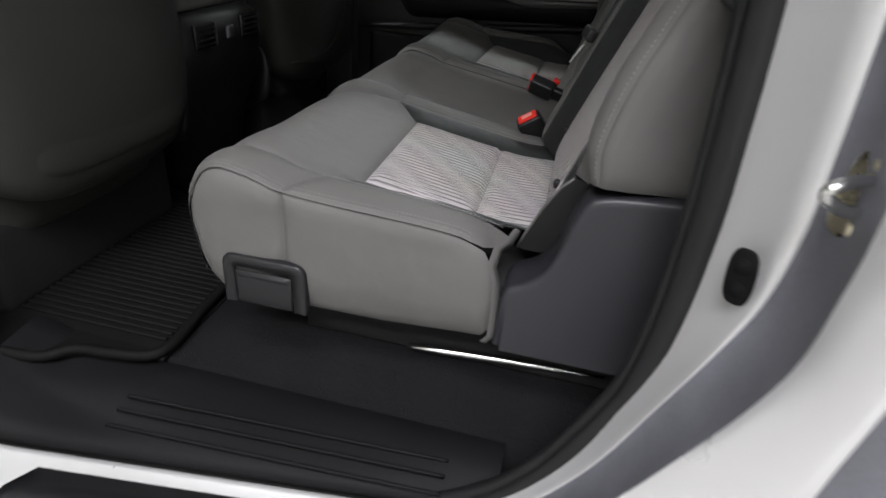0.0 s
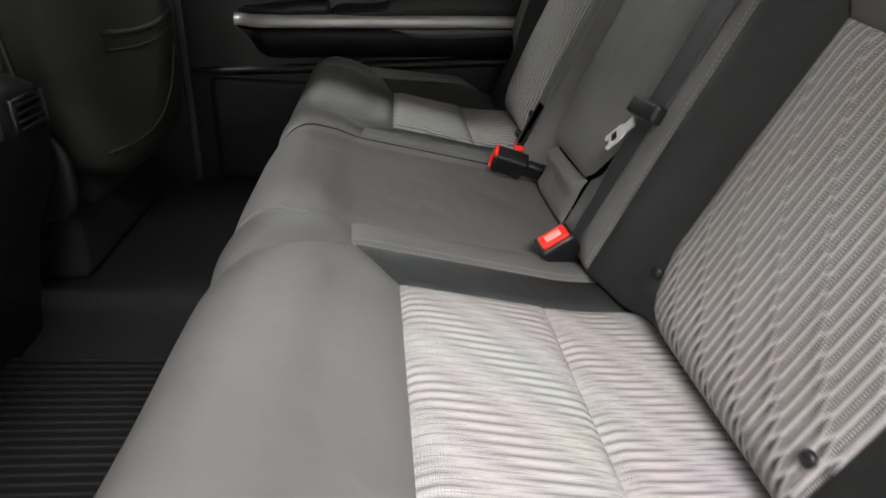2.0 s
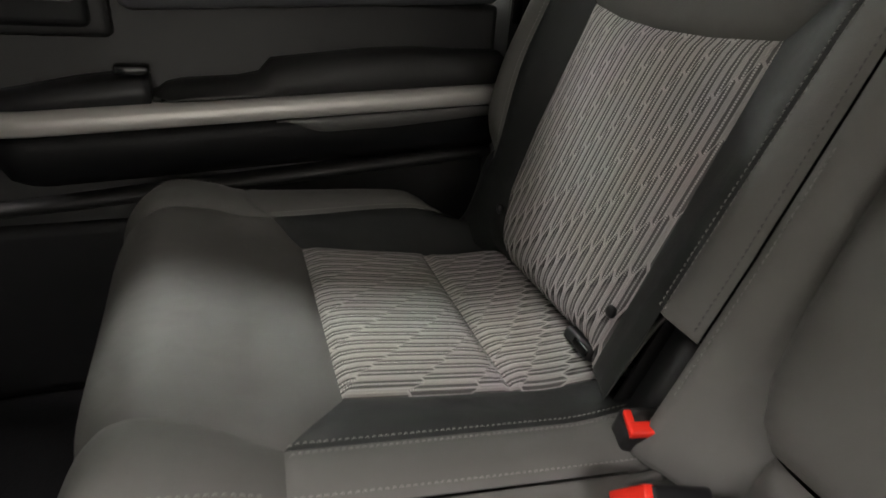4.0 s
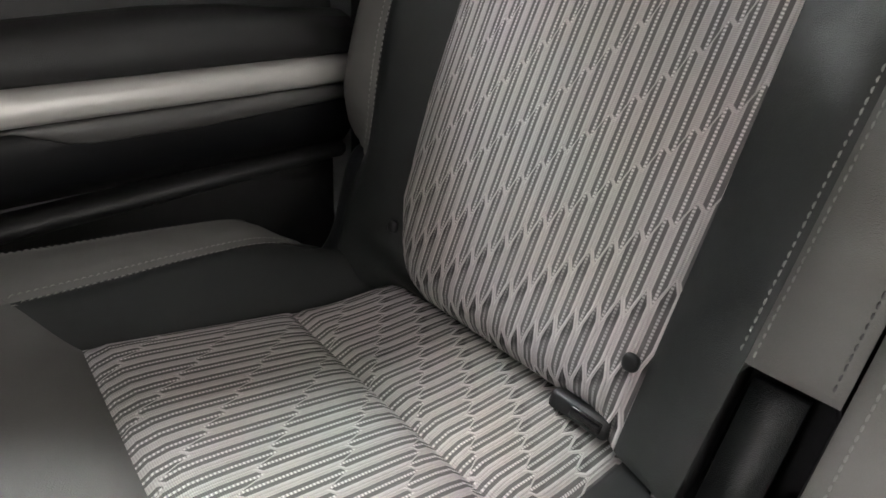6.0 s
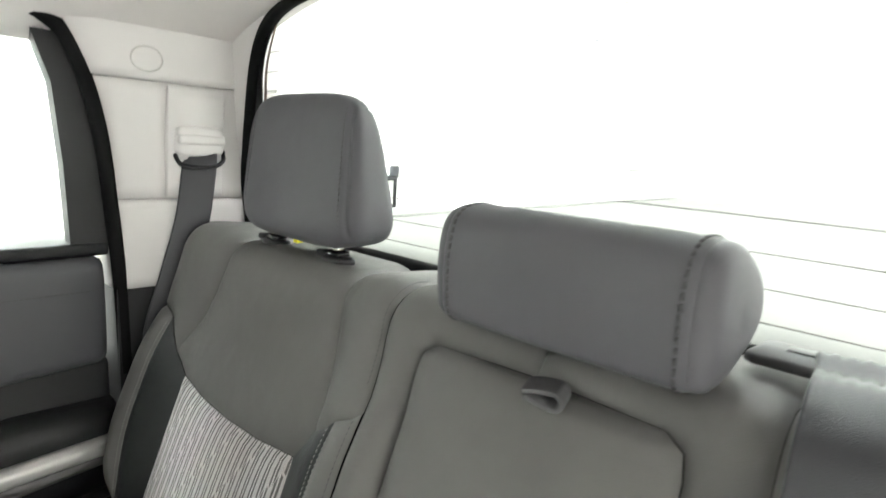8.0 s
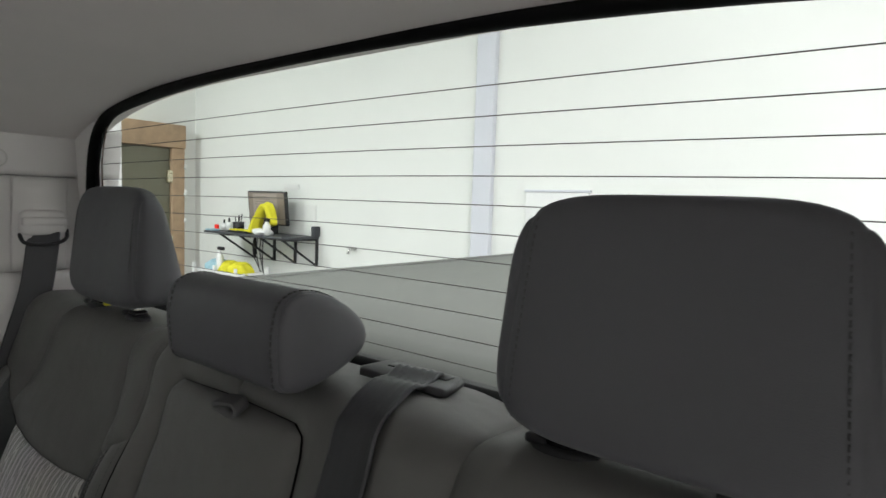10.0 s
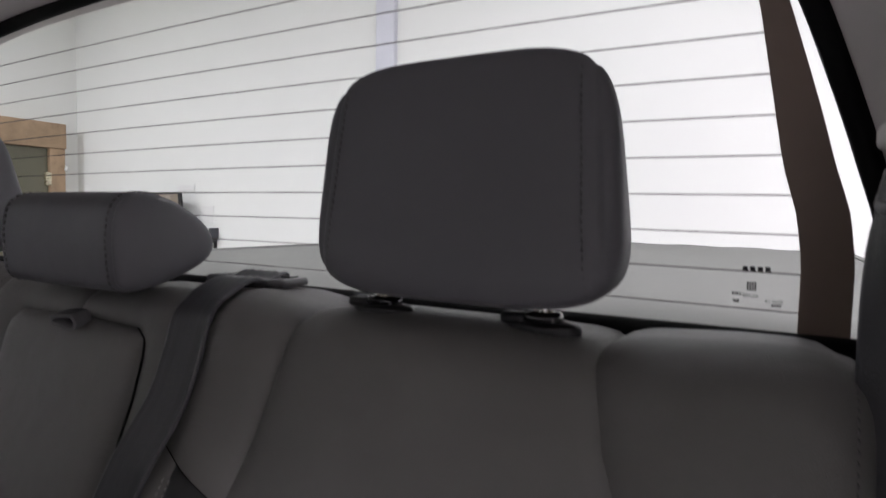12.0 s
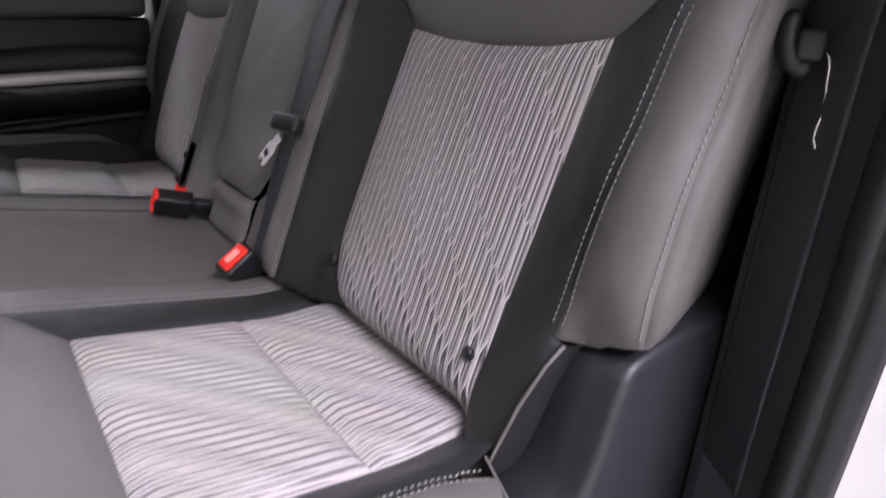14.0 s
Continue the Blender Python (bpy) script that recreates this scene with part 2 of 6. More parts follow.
    base = blend(mth("MULTIPLY", rim, mth("ADD", 0.30, mth("MULTIPLY", deep, 0.45))), base, (0.72, 0.68, 0.66, 1))
    base = blend(mth("MULTIPLY", thread, dots), base, (0.86, 0.82, 0.80, 1))
    cord = smooth(dist, -0.03, 0.20)
    tone = n.new("ShaderNodeMix")
    tone.data_type, tone.blend_type = "RGBA", "MULTIPLY"
    tone.inputs[0].default_value = 0.22
    l.new(base, tone.inputs[6])
    l.new(noise_tex.outputs["Color"], tone.inputs[7])
    l.new(tone.outputs[2], p.inputs["Base Color"])
    p.inputs["Roughness"].default_value = 0.82
    bp = n.new("ShaderNodeBump")
    bp.inputs["Strength"].default_value, bp.inputs["Distance"].default_value = 0.75, 0.0018
    hgt = mth("ADD", mth("ADD", cord, mth("MULTIPLY", thread, 0.5)), mth("MULTIPLY", ribs.outputs["Fac"], 0.10))
    l.new(hgt, bp.inputs["Height"])
    l.new(bp.outputs[0], p.inputs["Normal"])
    return m


FABRIC = fabric_material("striped_seat_fabric", 0.0, 0.0119)
FABRIC_FINE = fabric_material("fine_striped_seat_fabric", 0.9, 0.0092)


# ---- builders ----
def thing(name, at, label, category, group="", kind=""):
    ob = new(name)
    ob.location = at
    ob.empty_display_size = 0.05
    return tagged(ob, label, category, group, kind)


def root_place(ob):
    p = Vector((0, 0, 0))
    while ob is not None:
        p += ob.location
        ob = ob.parent
    return p


def part(name, bm, material, parent=None, label="", smooth=True, flip=False):
    """One mesh object from a bmesh in world places, under parent."""
    me = bpy.data.meshes.new(name)
    if parent is not None:
        bm.transform(Matrix.Translation(-root_place(parent)))
    bm.normal_update()
    bm.to_mesh(me)
    bm.free()
    if smooth:
        me.shade_smooth()
    me.materials.append(material)
    ob = new(name, me)
    if parent is not None:
        ob.parent = parent
    return tagged(ob, label)


def structure(name, bm, material, label="", category="", smooth=False):
    return tagged(part(name, bm, material, None, label, smooth), "", category, "", "structure")


def box(x0, x1, y0, y1, z0, z1, bevel=0.0, seg=2, bm=None):
    bm = bm or bmesh.new()
    made = bmesh.ops.create_cube(bm, size=1.0)["verts"]
    bmesh.ops.scale(bm, vec=(abs(x1 - x0), abs(y1 - y0), abs(z1 - z0)), verts=made)
    bmesh.ops.translate(bm, vec=((x0 + x1) / 2, (y0 + y1) / 2, (z0 + z1) / 2), verts=made)
    if bevel > 0:
        edges = list({e for v in made for e in v.link_edges})
        bmesh.ops.bevel(bm, geom=edges, offset=bevel, segments=seg, affect="EDGES", profile=0.6)
    return bm


def spun(bm, m):
    bm.transform(m)
    return bm


def loft(rings, caps=True, closed=True, bm=None):
    """Quads between rings of equally many points."""
    bm = bm or bmesh.new()
    rows = [[bm.verts.new(p) for p in ring] for ring in rings]
    n = len(rings[0])
    for a, b in zip(rows, rows[1:]):
        for i in range(n if closed else n - 1):
            j = (i + 1) % n
            bm.faces.new((a[i], a[j], b[j], b[i]))
    if caps and closed:
        bm.faces.new(rows[0][::-1])
        bm.faces.new(rows[-1])
    bmesh.ops.recalc_face_normals(bm, faces=bm.faces)
    return bm


def tube(points, radius, sides=10, bm=None):
    pts = [Vector(p) for p in points]
    rings = []
    up = Vector((0.13, 0.2, 0.97))
    for i, p in enumerate(pts):
        d = (pts[min(i + 1, len(pts) - 1)] - pts[max(i - 1, 0)]).normalized()
        a = d.cross(up)
        a = a.normalized() if a.length > 1e-4 else d.cross(Vector((1, 0, 0))).normalized()
        b = d.cross(a)
        r = radius[i] if isinstance(radius, (list, tuple)) else radius
        rings.append([p + r * (math.cos(2 * math.pi * k / sides) * a + math.sin(2 * math.pi * k / sides) * b) for k in range(sides)])
    return loft(rings, bm=bm)


def smoothed(points, steps=8):
    """Catmull-Rom through points."""
    pts = [Vector(p) for p in points]
    pts = [2 * pts[0] - pts[1]] + pts + [2 * pts[-1] - pts[-2]]
    out = []
    for a, b, c, d in zip(pts, pts[1:], pts[2:], pts[3:]):
        for k in range(steps):
            t = k / steps
            out.append(0.5 * (2 * b + (c - a) * t + (2 * a - 5 * b + 4 * c - d) * t * t + (3 * b - a - 3 * c + d) * t ** 3))
    out.append(pts[-2])
    return out


def strap(points, normals, width, thick, bm=None):
    """A flat band along points; normals say which way its face looks."""
    pts = [Vector(p) for p in points]
    rings = []
    for i, p in enumerate(pts):
        d = (pts[min(i + 1, len(pts) - 1)] - pts[max(i - 1, 0)]).normalized()
        nrm = Vector(normals[min(i, len(normals) - 1)] if isinstance(normals, list) else normals)
        side = d.cross(nrm).normalized()
        nn = side.cross(d).normalized()
        w, h = width / 2, thick / 2
        rings.append([p + side * a * w + nn * b * h for a, b in ((-1, -0.4), (-0.97, 0.9), (-0.86, 1.1), (-0.72, 0.35), (-0.55, 1.3), (-0.38, 0.35), (-0.18, 1.2), (0, 0.5), (0.18, 1.2), (0.38, 0.35), (0.55, 1.3), (0.72, 0.35), (0.86, 1.1), (0.97, 0.9), (1, -0.4), (0.9, -1), (-0.9, -1))])
    return loft(rings, bm=bm)


def sstep(a, b, x):
    t = min(1.0, max(0.0, (x - a) / (b - a)))
    return t * t * (3 - 2 * t)


def edge_distance(x, y, poly):
    best = 9.0
    for (ax, ay), (bx, by) in zip(poly, poly[1:] + poly[:1]):
        dx, dy = bx - ax, by - ay
        t = max(0.0, min(1.0, ((x - ax) * dx + (y - ay) * dy) / (dx * dx + dy * dy + 1e-12)))
        best = min(best, math.hypot(x - ax - t * dx, y - ay - t * dy))
    return best


COVERS = {}


def pad_height(d, puff, soft, seam):
    return puff * (1 - math.exp(-d / soft)) - seam * math.exp(-((d / 0.0035) ** 2))


def inside(x, y, poly):
    odd = False
    for (ax, ay), (bx, by) in zip(poly, poly[1:] + poly[:1]):
        if (ay > y) != (by > y) and x < ax + (y - ay) * (bx - ax) / (by - ay):
            odd = not odd
    return odd


def cover_height(surf, x, y):
    """How far the padding stands proud of surf at (x, y)."""
    for poly, puff, soft, seam in COVERS.get(surf, []):
        if inside(x, y, poly):
            return pad_height(edge_distance(x, y, poly), puff, soft, seam)
    return 0.0


def beside(line, d):
    """A line of (u, v) set over by d to its left."""
    out = []
    for i, (x, y) in enumerate(line):
        (ax, ay), (bx, by) = line[max(i - 1, 0)], line[min(i + 1, len(line) - 1)]
        n = math.hypot(bx - ax, by - ay)
        out.append((x - d * (by - ay) / n, y + d * (bx - ax) / n))
    return out


def panel(poly, surf, puff=0.004, soft=0.012, seam=0.004, step=0.010, name=""):
    """A padded cover panel: a polygon in (u, v), cut into a grid and laid on surf(u, v, h), sunk at its seams."""
    bm = bmesh.new()
    face = bm.faces.new([bm.verts.new((x, y, 0)) for x, y in poly])
    for axis in (0, 1):
        lo, hi = min(p[axis] for p in poly), max(p[axis] for p in poly)
        cuts = [lo + 0.0035, hi - 0.0035] + [k * step for k in range(math.ceil(lo / step), math.floor(hi / step) + 1)]
        for c in cuts:
            if not lo + 0.001 < c < hi - 0.001:
                continue
            no = (1, 0, 0) if axis == 0 else (0, 1, 0)
            co = (c, 0, 0) if axis == 0 else (0, c, 0)
            bmesh.ops.bisect_plane(bm, geom=bm.verts[:] + bm.edges[:] + bm.faces[:], plane_co=co, plane_no=no, dist=1e-5)
    bmesh.ops.triangulate(bm, faces=[f for f in bm.faces if len(f.verts) > 4])
    layer = bm.loops.layers.uv.new("UVMap")
    for f in bm.faces:
        for lp in f.loops:
            lp[layer].uv = (lp.vert.co.x, lp.vert.co.y)
    COVERS.setdefault(surf, []).append((poly, puff, soft, seam))
    want = Vector(surf(*[sum(c) / len(poly) for c in zip(*poly)], 0.01)) - Vector(surf(*[sum(c) / len(poly) for c in zip(*poly)], 0.0))
    for v in bm.verts:
        x, y = v.co.x, v.co.y
        d = edge_distance(x, y, poly)
        v.co = surf(x, y, pad_height(d, puff, soft, seam))
    bm.normal_update()
    if sum((f.normal.dot(want) * f.calc_area() for f in bm.faces), 0.0) < 0:
        bmesh.ops.reverse_faces(bm, faces=bm.faces[:])
    return bm


def stitches(lines, surf, lift=0.0, length=0.0033, gap=0.0013, width=0.0011):
    """Rows of thread stitches lying on the padded cover along lines of (u, v) on surf: each a short thread that dips at both ends."""
    bm = bmesh.new()
    for line in lines:
        fine = []
        for (ax, ay), (bx, by) in zip(line, line[1:]):
            k = max(2, int(math.hypot(bx - ax, by - ay) / 0.0005))
            fine += [(ax + (bx - ax) * i / k, ay + (by - ay) * i / k) for i in range(k)]
        at, run, start = 0.0, [0.0], 0
        for p, q in zip(fine, fine[1:]):
            at += math.hypot(q[0] - p[0], q[1] - p[1])
            run.append(at)
        pos = 0.0
        while pos + length < at:
            ends = [fine[int(np.searchsorted(run, pos + length * f))] for f in (0.0, 0.3, 0.7, 1.0)]
            pts = []
            for (x, y), dip in zip(ends, (-0.0009, 0.0, 0.0, -0.0009)):
                pts.append(Vector(surf(x, y, cover_height(surf, x, y) + lift + 0.0006 + dip)))
            x, y = ends[1]
            up = (Vector(surf(x, y, 0.01)) - Vector(surf(x, y, 0.0))).normalized()
            side = (pts[3] - pts[0]).cross(up)
            if side.length > 1e-7:
                side = side.normalized() * width * 0.5
                rings = []
                for p, w in zip(pts, (0.45, 1.0, 1.0, 0.45)):
                    rings.append([bm.verts.new(p + side * w), bm.verts.new(p + side * w * 0.55 + up * width * 0.42 * w), bm.verts.new(p - side * w * 0.55 + up * width * 0.42 * w), bm.verts.new(p - side * w)])
                for a, b in zip(rings, rings[1:]):
                    for i in range(3):
                        bm.faces.new((a[i], b[i], b[i + 1], a[i + 1]))
            pos += length + gap
    bmesh.ops.recalc_face_normals(bm, faces=bm.faces)
    return bm


def stitch_part(lines, surf, parent, thread=None, **kw):
    ob = part("stitching", stitches(lines, surf, **kw), thread or THREAD, parent, "row of grey thread stitches")
    return tagged(ob, kind="stuff")


def blob(cx, cy, cz, rx, ry, rz, p=4.0, cuts=18, shape=None):
    """A rounded block (superellipsoid), shaped further by shape(x, y, z) of unit places."""
    bm = bmesh.new()
    bmesh.ops.create_cube(bm, size=2.0)
    bmesh.ops.subdivide_edges(bm, edges=bm.edges[:], cuts=cuts, use_grid_fill=True)
    for v in bm.verts:
        c = v.co
        s = (abs(c.x) ** p + abs(c.y) ** p + abs(c.z) ** p) ** (-1 / p)
        q = c * s
        if shape:
            q = Vector(shape(q.x, q.y, q.z))
        v.co = (cx + q.x * rx, cy + q.y * ry, cz + q.z * rz)
    bm.normal_update()
    return bm


# ---- the garage ----
structure("ground", box(-9, 9, -9, 9, -0.12, 0.0), CONCRETE, "grey concrete garage floor", "floor")
structure("wall_east", box(3.6, 3.8, -6, 6.3, 0, 4), WALL, "white painted garage wall behind the truck", "wall")
structure("wall_west", box(-6.2, -6, -6, 6.3, 0, 4), WALL, "white painted garage wall", "wall")
structure("wall_south", box(-6.2, 3.8, -6.2, -6, 0, 4), WALL, "white painted garage wall", "wall")
structure("wall_north", box(-6.2, 3.8, 6.3, 6.5, 0, 4), WALL, "white painted garage wall", "wall")
structure("ceiling", box(-6.2, 3.8, -6.2, 6.5, 4.0, 4.15), WALL, "white garage ceiling", "ceiling")
structure("pilaster", box(3.55, 3.6, 1.955, 2.125, 0, 4, 0.006), BLUEGREY, "pale blue grey pilaster on the garage wall", "pilaster")


def garage_door():
    ob = thing("wooden_door_frame", (2.6, 6.25, 0), "rough pine door frame round an olive steel door", "door frame")
    part("jamb", box(3.235, 3.39, 6.16, 6.3, 0, 2.14, 0.006), WOOD, ob)
    part("jamb", box(2.02, 2.175, 6.16, 6.3, 0, 2.14, 0.006), WOOD, ob)
    part("lintel", box(1.98, 3.395, 6.14, 6.3, 2.142, 2.41, 0.006), WOOD, ob)
    leaf = part("door_leaf", box(2.18, 3.23, 6.2, 6.29, 0.01, 2.136, 0.004), OLIVE, ob, "olive painted steel door leaf", smooth=False)
    for z in (1.74, 0.98):
        part("hinge", box(3.19, 3.245, 6.155, 6.2, z, z + 0.14, 0.004), ZINC, leaf)
    for z, w in ((1.93, 0.035), (1.62, 0.05), (1.30, 0.03)):
        part("plaster_chip", blob(3.40, 6.17, z, 0.02, 0.03, w, 2.4, 4, lambda x, y, z: (x + 0.3 * math.sin(5 * z), y, z)), WALL, ob, "pale plaster chip")


garage_door()


# ---- seats ----
def cushion_profile(v):
    """Place and outward normal on the cushion's lengthwise profile; v is x on the top."""
    top = lambda x: 0.975 - 0.17 * (x + 0.235)
    if v >= -0.355:
        return v, top(v), 0.168, 0.986
    r, z0, a0 = 0.052, top(-0.355), math.pi / 2 - 0.168
    cx, cz = -0.355 - r * math.cos(a0), z0 - r * math.sin(a0)
    end = (math.pi - a0) / 0.9 * r
    d = -0.355 - v
    th = a0 + min(d, end) / r * 0.9
    drop = max(0.0, d - end)
    return cx + r * math.cos(th) + 0.14 * drop, cz + r * math.sin(th) - drop, math.cos(th), math.sin(th)


def cushion_surf(s):
    def surf(u, v, h):
        a = abs(u)
        x, z, nx, nz = cushion_profile(v)
        back = sstep(-0.32, -0.06, v)
        nose = sstep(-0.24, -0.36, v)
        lift = (sstep(0.505, 0.575, a) * (1 - nose) + sstep(0.40, 0.60, a) * nose) * (0.016 + 0.022 * back)
        lift += sstep(0.262, 0.205, a) * sstep(0.14, 0.16, a) * 0.008
        lift -= sstep(0.15, 0.145, a) * 0.004
        lift *= sstep(-0.46, -0.36, v)
        lift += 0.006 * sstep(-0.29, -0.33, v) * (1 - sstep(-0.36, -0.42, v))
        lift += 0.012 * sstep(-0.075, 0.02, v) * sstep(0.15, 0.20, a) * sstep(0.585, 0.53, a)
        # the cushion drops towards its rear end at the bolster
        lift -= sstep(-0.10, -0.03, v) * sstep(0.545, 0.60, a) * 0.016
        corner = sstep(0.58, 0.628, a) ** 2 * 0.012
        hh = h + lift
        return (x + nx * hh + corner * sstep(-0.33, -0.42, v), s * u, z + nz * hh)
    return surf


NOSE = -0.525


def seat_side(s, parent, top):
    """The upholstered outer side of a seat cushion: two cover panels with a stitched top seam."""
    y0 = s * 0.624

    def surf(u, v, h):
        return (u, y0 + s * (h - 0.001 - 0.006 * sstep(0.90, 0.845, v) + 0.002 * sstep(0.96, 0.985, v)), v)

    def edge_top(x):
        return cushion_surf(1)(0.626, x, -0.003)[2]

    front_line = [(-0.375, 0.849), (-0.389, 0.868), (-0.398, 0.90), (-0.404, 0.935), (-0.404, 0.960)]
    top_front = [(-0.400, 0.976)] + [(x, edge_top(x)) for x in (-0.378, -0.355, -0.33, -0.305, -0.287)]
    a = [(-0.287, 0.846)] + front_line + top_front
    part("side_panel", panel(a, surf, 0.006, 0.02, 0.003), LEATHER, parent)
    top_rear = [(x, edge_top(x)) for x in (-0.287, -0.25, -0.2, -0.15, -0.1, -0.075, -0.058)]
    b = [(-0.287, 0.846)] + top_rear + [(-0.049, 0.952), (-0.044, 0.93), (-0.044, 0.868), (-0.051, 0.857), (-0.17, 0.848)]
    part("side_panel", panel(b, surf, 0.006, 0.02, 0.003), LEATHER, parent)
    edge_way = [cushion_surf(s)(0.624, x, -0.0022) for x in (-0.425, -0.412, -0.40, -0.38, -0.36, -0.33, -0.30, -0.27, -0.23, -0.19, -0.15, -0.11, -0.09)]
    # the cloth-edged rear end of the cushion, drawn in behind the side
    rear = [top(0.560, -0.040, 0.0), top(0.585, -0.046, 0.0), top(0.606, -0.055, 0.0)] + [(x, y0, z) for x, z in ((-0.053, 0.957), (-0.046, 0.936), (-0.0435, 0.90), (-0.0435, 0.866), (-0.051, 0.856))]
    rows = [[(x + dx, y - s * dy, z - dz) for x, y, z in rear] for dx, dy, dz in ((0, 0, 0.001), (0.004, 0.002, 0.003), (0.007, 0.008, 0.008), (0.008, 0.022, 0.014), (0.006, 0.045, 0.03))]
    part("rear_gusset", loft(rows, caps=False, closed=False), LEATHER, parent, "rough cloth edge strip")
    part("welt", tube(smoothed(edge_way, 3), 0.0013, 8), LEATHER, parent)
    edge_row = [(0.6215, x) for x in (-0.425, -0.40, -0.36, -0.3, -0.25, -0.2, -0.15, -0.1, -0.078)]
    stitch_part([edge_row, [(0.6165, x) for u, x in edge_row]], top, parent, THREAD_MID)


def rounded_outline(x0, x1, z0, z1, r, open_foot=True):
    pts = [(x0, z0)]
    for cx, cz, a0 in ((x0 + r, z1 - r, math.pi), (x1 - r, z1 - r, math.pi / 2)):
        pts += [(cx + r * math.cos(a0 - k * math.pi / 10), cz + r * math.sin(a0 - k * math.pi / 10)) for k in range(6)]
    return pts + [(x1, z0)]


def seat_handle(s, seat):
    y = s * 0.630
    outer, inner = rounded_outline(-0.364, -0.258, 0.846, 0.911, 0.014), rounded_outline(-0.349, -0.274, 0.846, 0.897, 0.006)
    rings = [[(x, y + s * d, z) for x, z in ring] for ring, d in ((outer, -0.006), (outer, 0.0015), ([(x * 0.97 - 0.0093, z - 0.001) for x, z in outer], 0.0035), (inner, 0.0035), (inner, -0.006))]
    hb = part("handle_bezel", loft(rings, caps=False, closed=False), BLACK_PLASTIC, seat, "black plastic bezel")
    part("pull_flap", box(-0.347, -0.276, y - 0.004, y + s * 0.001, 0.847, 0.892, 0.0025), BLACK_PLASTIC, hb, "black plastic release flap")
    part("grip_lip", box(-0.344, -0.279, y, y + s * 0.0045, 0.883, 0.8895, 0.0018), BLACK_PLASTIC, hb)


def seat_cushion(s, wide, seat):
    """A folding seat cushion: outboard place with a striped insert, and the middle place where wide."""
    f = cushion_surf(s)
    core = [[(x, s * y, z) for x, z in ((-0.37, 0.86), (-0.39, 0.90), (-0.385, 0.96), (-0.34, 0.97), (-0.06, 0.925), (-0.02, 0.915), (0.03, 0.86))]
            for y in ((-0.14 if wide else 0.158), 0.598)]
    ob = part("cushion", loft(core), CORE, seat, "padded seat cushion over a dark base")
    front = [(0.252, -0.237), (0.507, -0.232)]
    part("front_panel", panel([(0.255, NOSE), (0.565, NOSE), (0.552, -0.39), (0.555, -0.262), front[1], front[0], (0.198, -0.286), (0.252, -0.40)], f, 0.007, 0.022, 0.002), LEATHER, ob)
    part("corner_panel", panel([(0.565, NOSE), (0.622, NOSE), (0.626, -0.43), (0.626, -0.36), (0.626, -0.287), (0.60, -0.284), (0.575, -0.275), (0.555, -0.262), (0.552, -0.39)], f, 0.005, 0.016, 0.002), LEATHER, ob)
    edge = 0.146 if wide else 0.153
    part("inner_front_panel", panel([(edge + (0.004 if wide else 0.0), NOSE), (0.255, NOSE), (0.252, -0.40), (0.198, -0.286), (edge, -0.289), (0.17 if wide else 0.155, -0.40)], f, 0.005, 0.016, 0.002), LEATHER, ob)
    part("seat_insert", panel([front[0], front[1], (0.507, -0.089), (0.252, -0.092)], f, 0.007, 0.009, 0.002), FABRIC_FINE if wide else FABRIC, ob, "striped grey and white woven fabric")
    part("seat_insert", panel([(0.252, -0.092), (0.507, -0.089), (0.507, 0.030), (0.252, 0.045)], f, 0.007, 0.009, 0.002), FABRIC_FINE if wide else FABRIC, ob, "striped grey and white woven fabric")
    part("outer_black_strip", panel([front[1], (0.555, -0.262), (0.566, -0.15), (0.571, -0.075), (0.548, -0.012), (0.535, 0.02), (0.507, 0.030)], f, 0.003, 0.012, 0.002), BLACK_VINYL, ob, "black leatherette strip")
    part("bolster", panel([(0.555, -0.262), (0.575, -0.275), (0.60, -0.284), (0.626, -0.287), (0.626, -0.105), (0.625, -0.080), (0.619, -0.064), (0.604, -0.053), (0.577, -0.042), (0.575, -0.05), (0.566, -0.15)], f, 0.006, 0.016, 0.002), LEATHER, ob)
    part("inner_black_strip", panel([(0.198, -0.286), front[0], (0.252, 0.045), (0.205, 0.04), (0.204, -0.03)], f, 0.003, 0.012, 0.002), BLACK_VINYL, ob, "black leatherette strip")
    part("inner_bolster", panel([(edge, -0.289), (0.198, -0.286), (0.204, -0.03), (0.205, 0.03), (edge, 0.03)], f, 0.004, 0.014, 0.002), LEATHER, ob)
    outer_seam, inner_seam = [(0.555, -0.262), (0.566, -0.15), (0.575, -0.052)], [(0.198, -0.284), (0.204, -0.03), (0.2045, 0.0)]
    stitch_part([beside(outer_seam, -0.0035), beside(outer_seam, 0.0035), beside(inner_seam, 0.0065), beside(inner_seam, -0.0035), [(edge + 0.005, -0.287), (edge + 0.005, 0.0)]], f, ob)
    seat_side(s, ob, f)
    if wide:
        g = cushion_surf(1)
        part("middle_panel", panel([(-0.15, NOSE), (0.1525, NOSE), (0.1525, -0.40), (0.151, -0.29), (0.151, 0.03), (-0.146, 0.03), (-0.146, -0.289), (-0.17, -0.40)], g, 0.008, 0.03, 0.002), LEATHER, ob)
        part("middle_side", box(-0.39, 0.0, 0.144, 0.1505, 0.87, 0.945, 0.002), LEATHER, ob)
        stitch_part([[(-0.164, -0.43), (-0.166, -0.40), (-0.148, -0.30)], [(-0.142, -0.285), (-0.142, -0.02)]], g, ob)
    else:
        part("inner_side", box(-0.392, 0.0, 0.1525, 0.166, 0.87, 0.945, 0.003), LEATHER, ob)
        stitch_part([[(0.160, -0.43), (0.1635, -0.40), (0.160, -0.30)]], f, ob)
    seat_handle(s, seat)


ROLL = 1.388


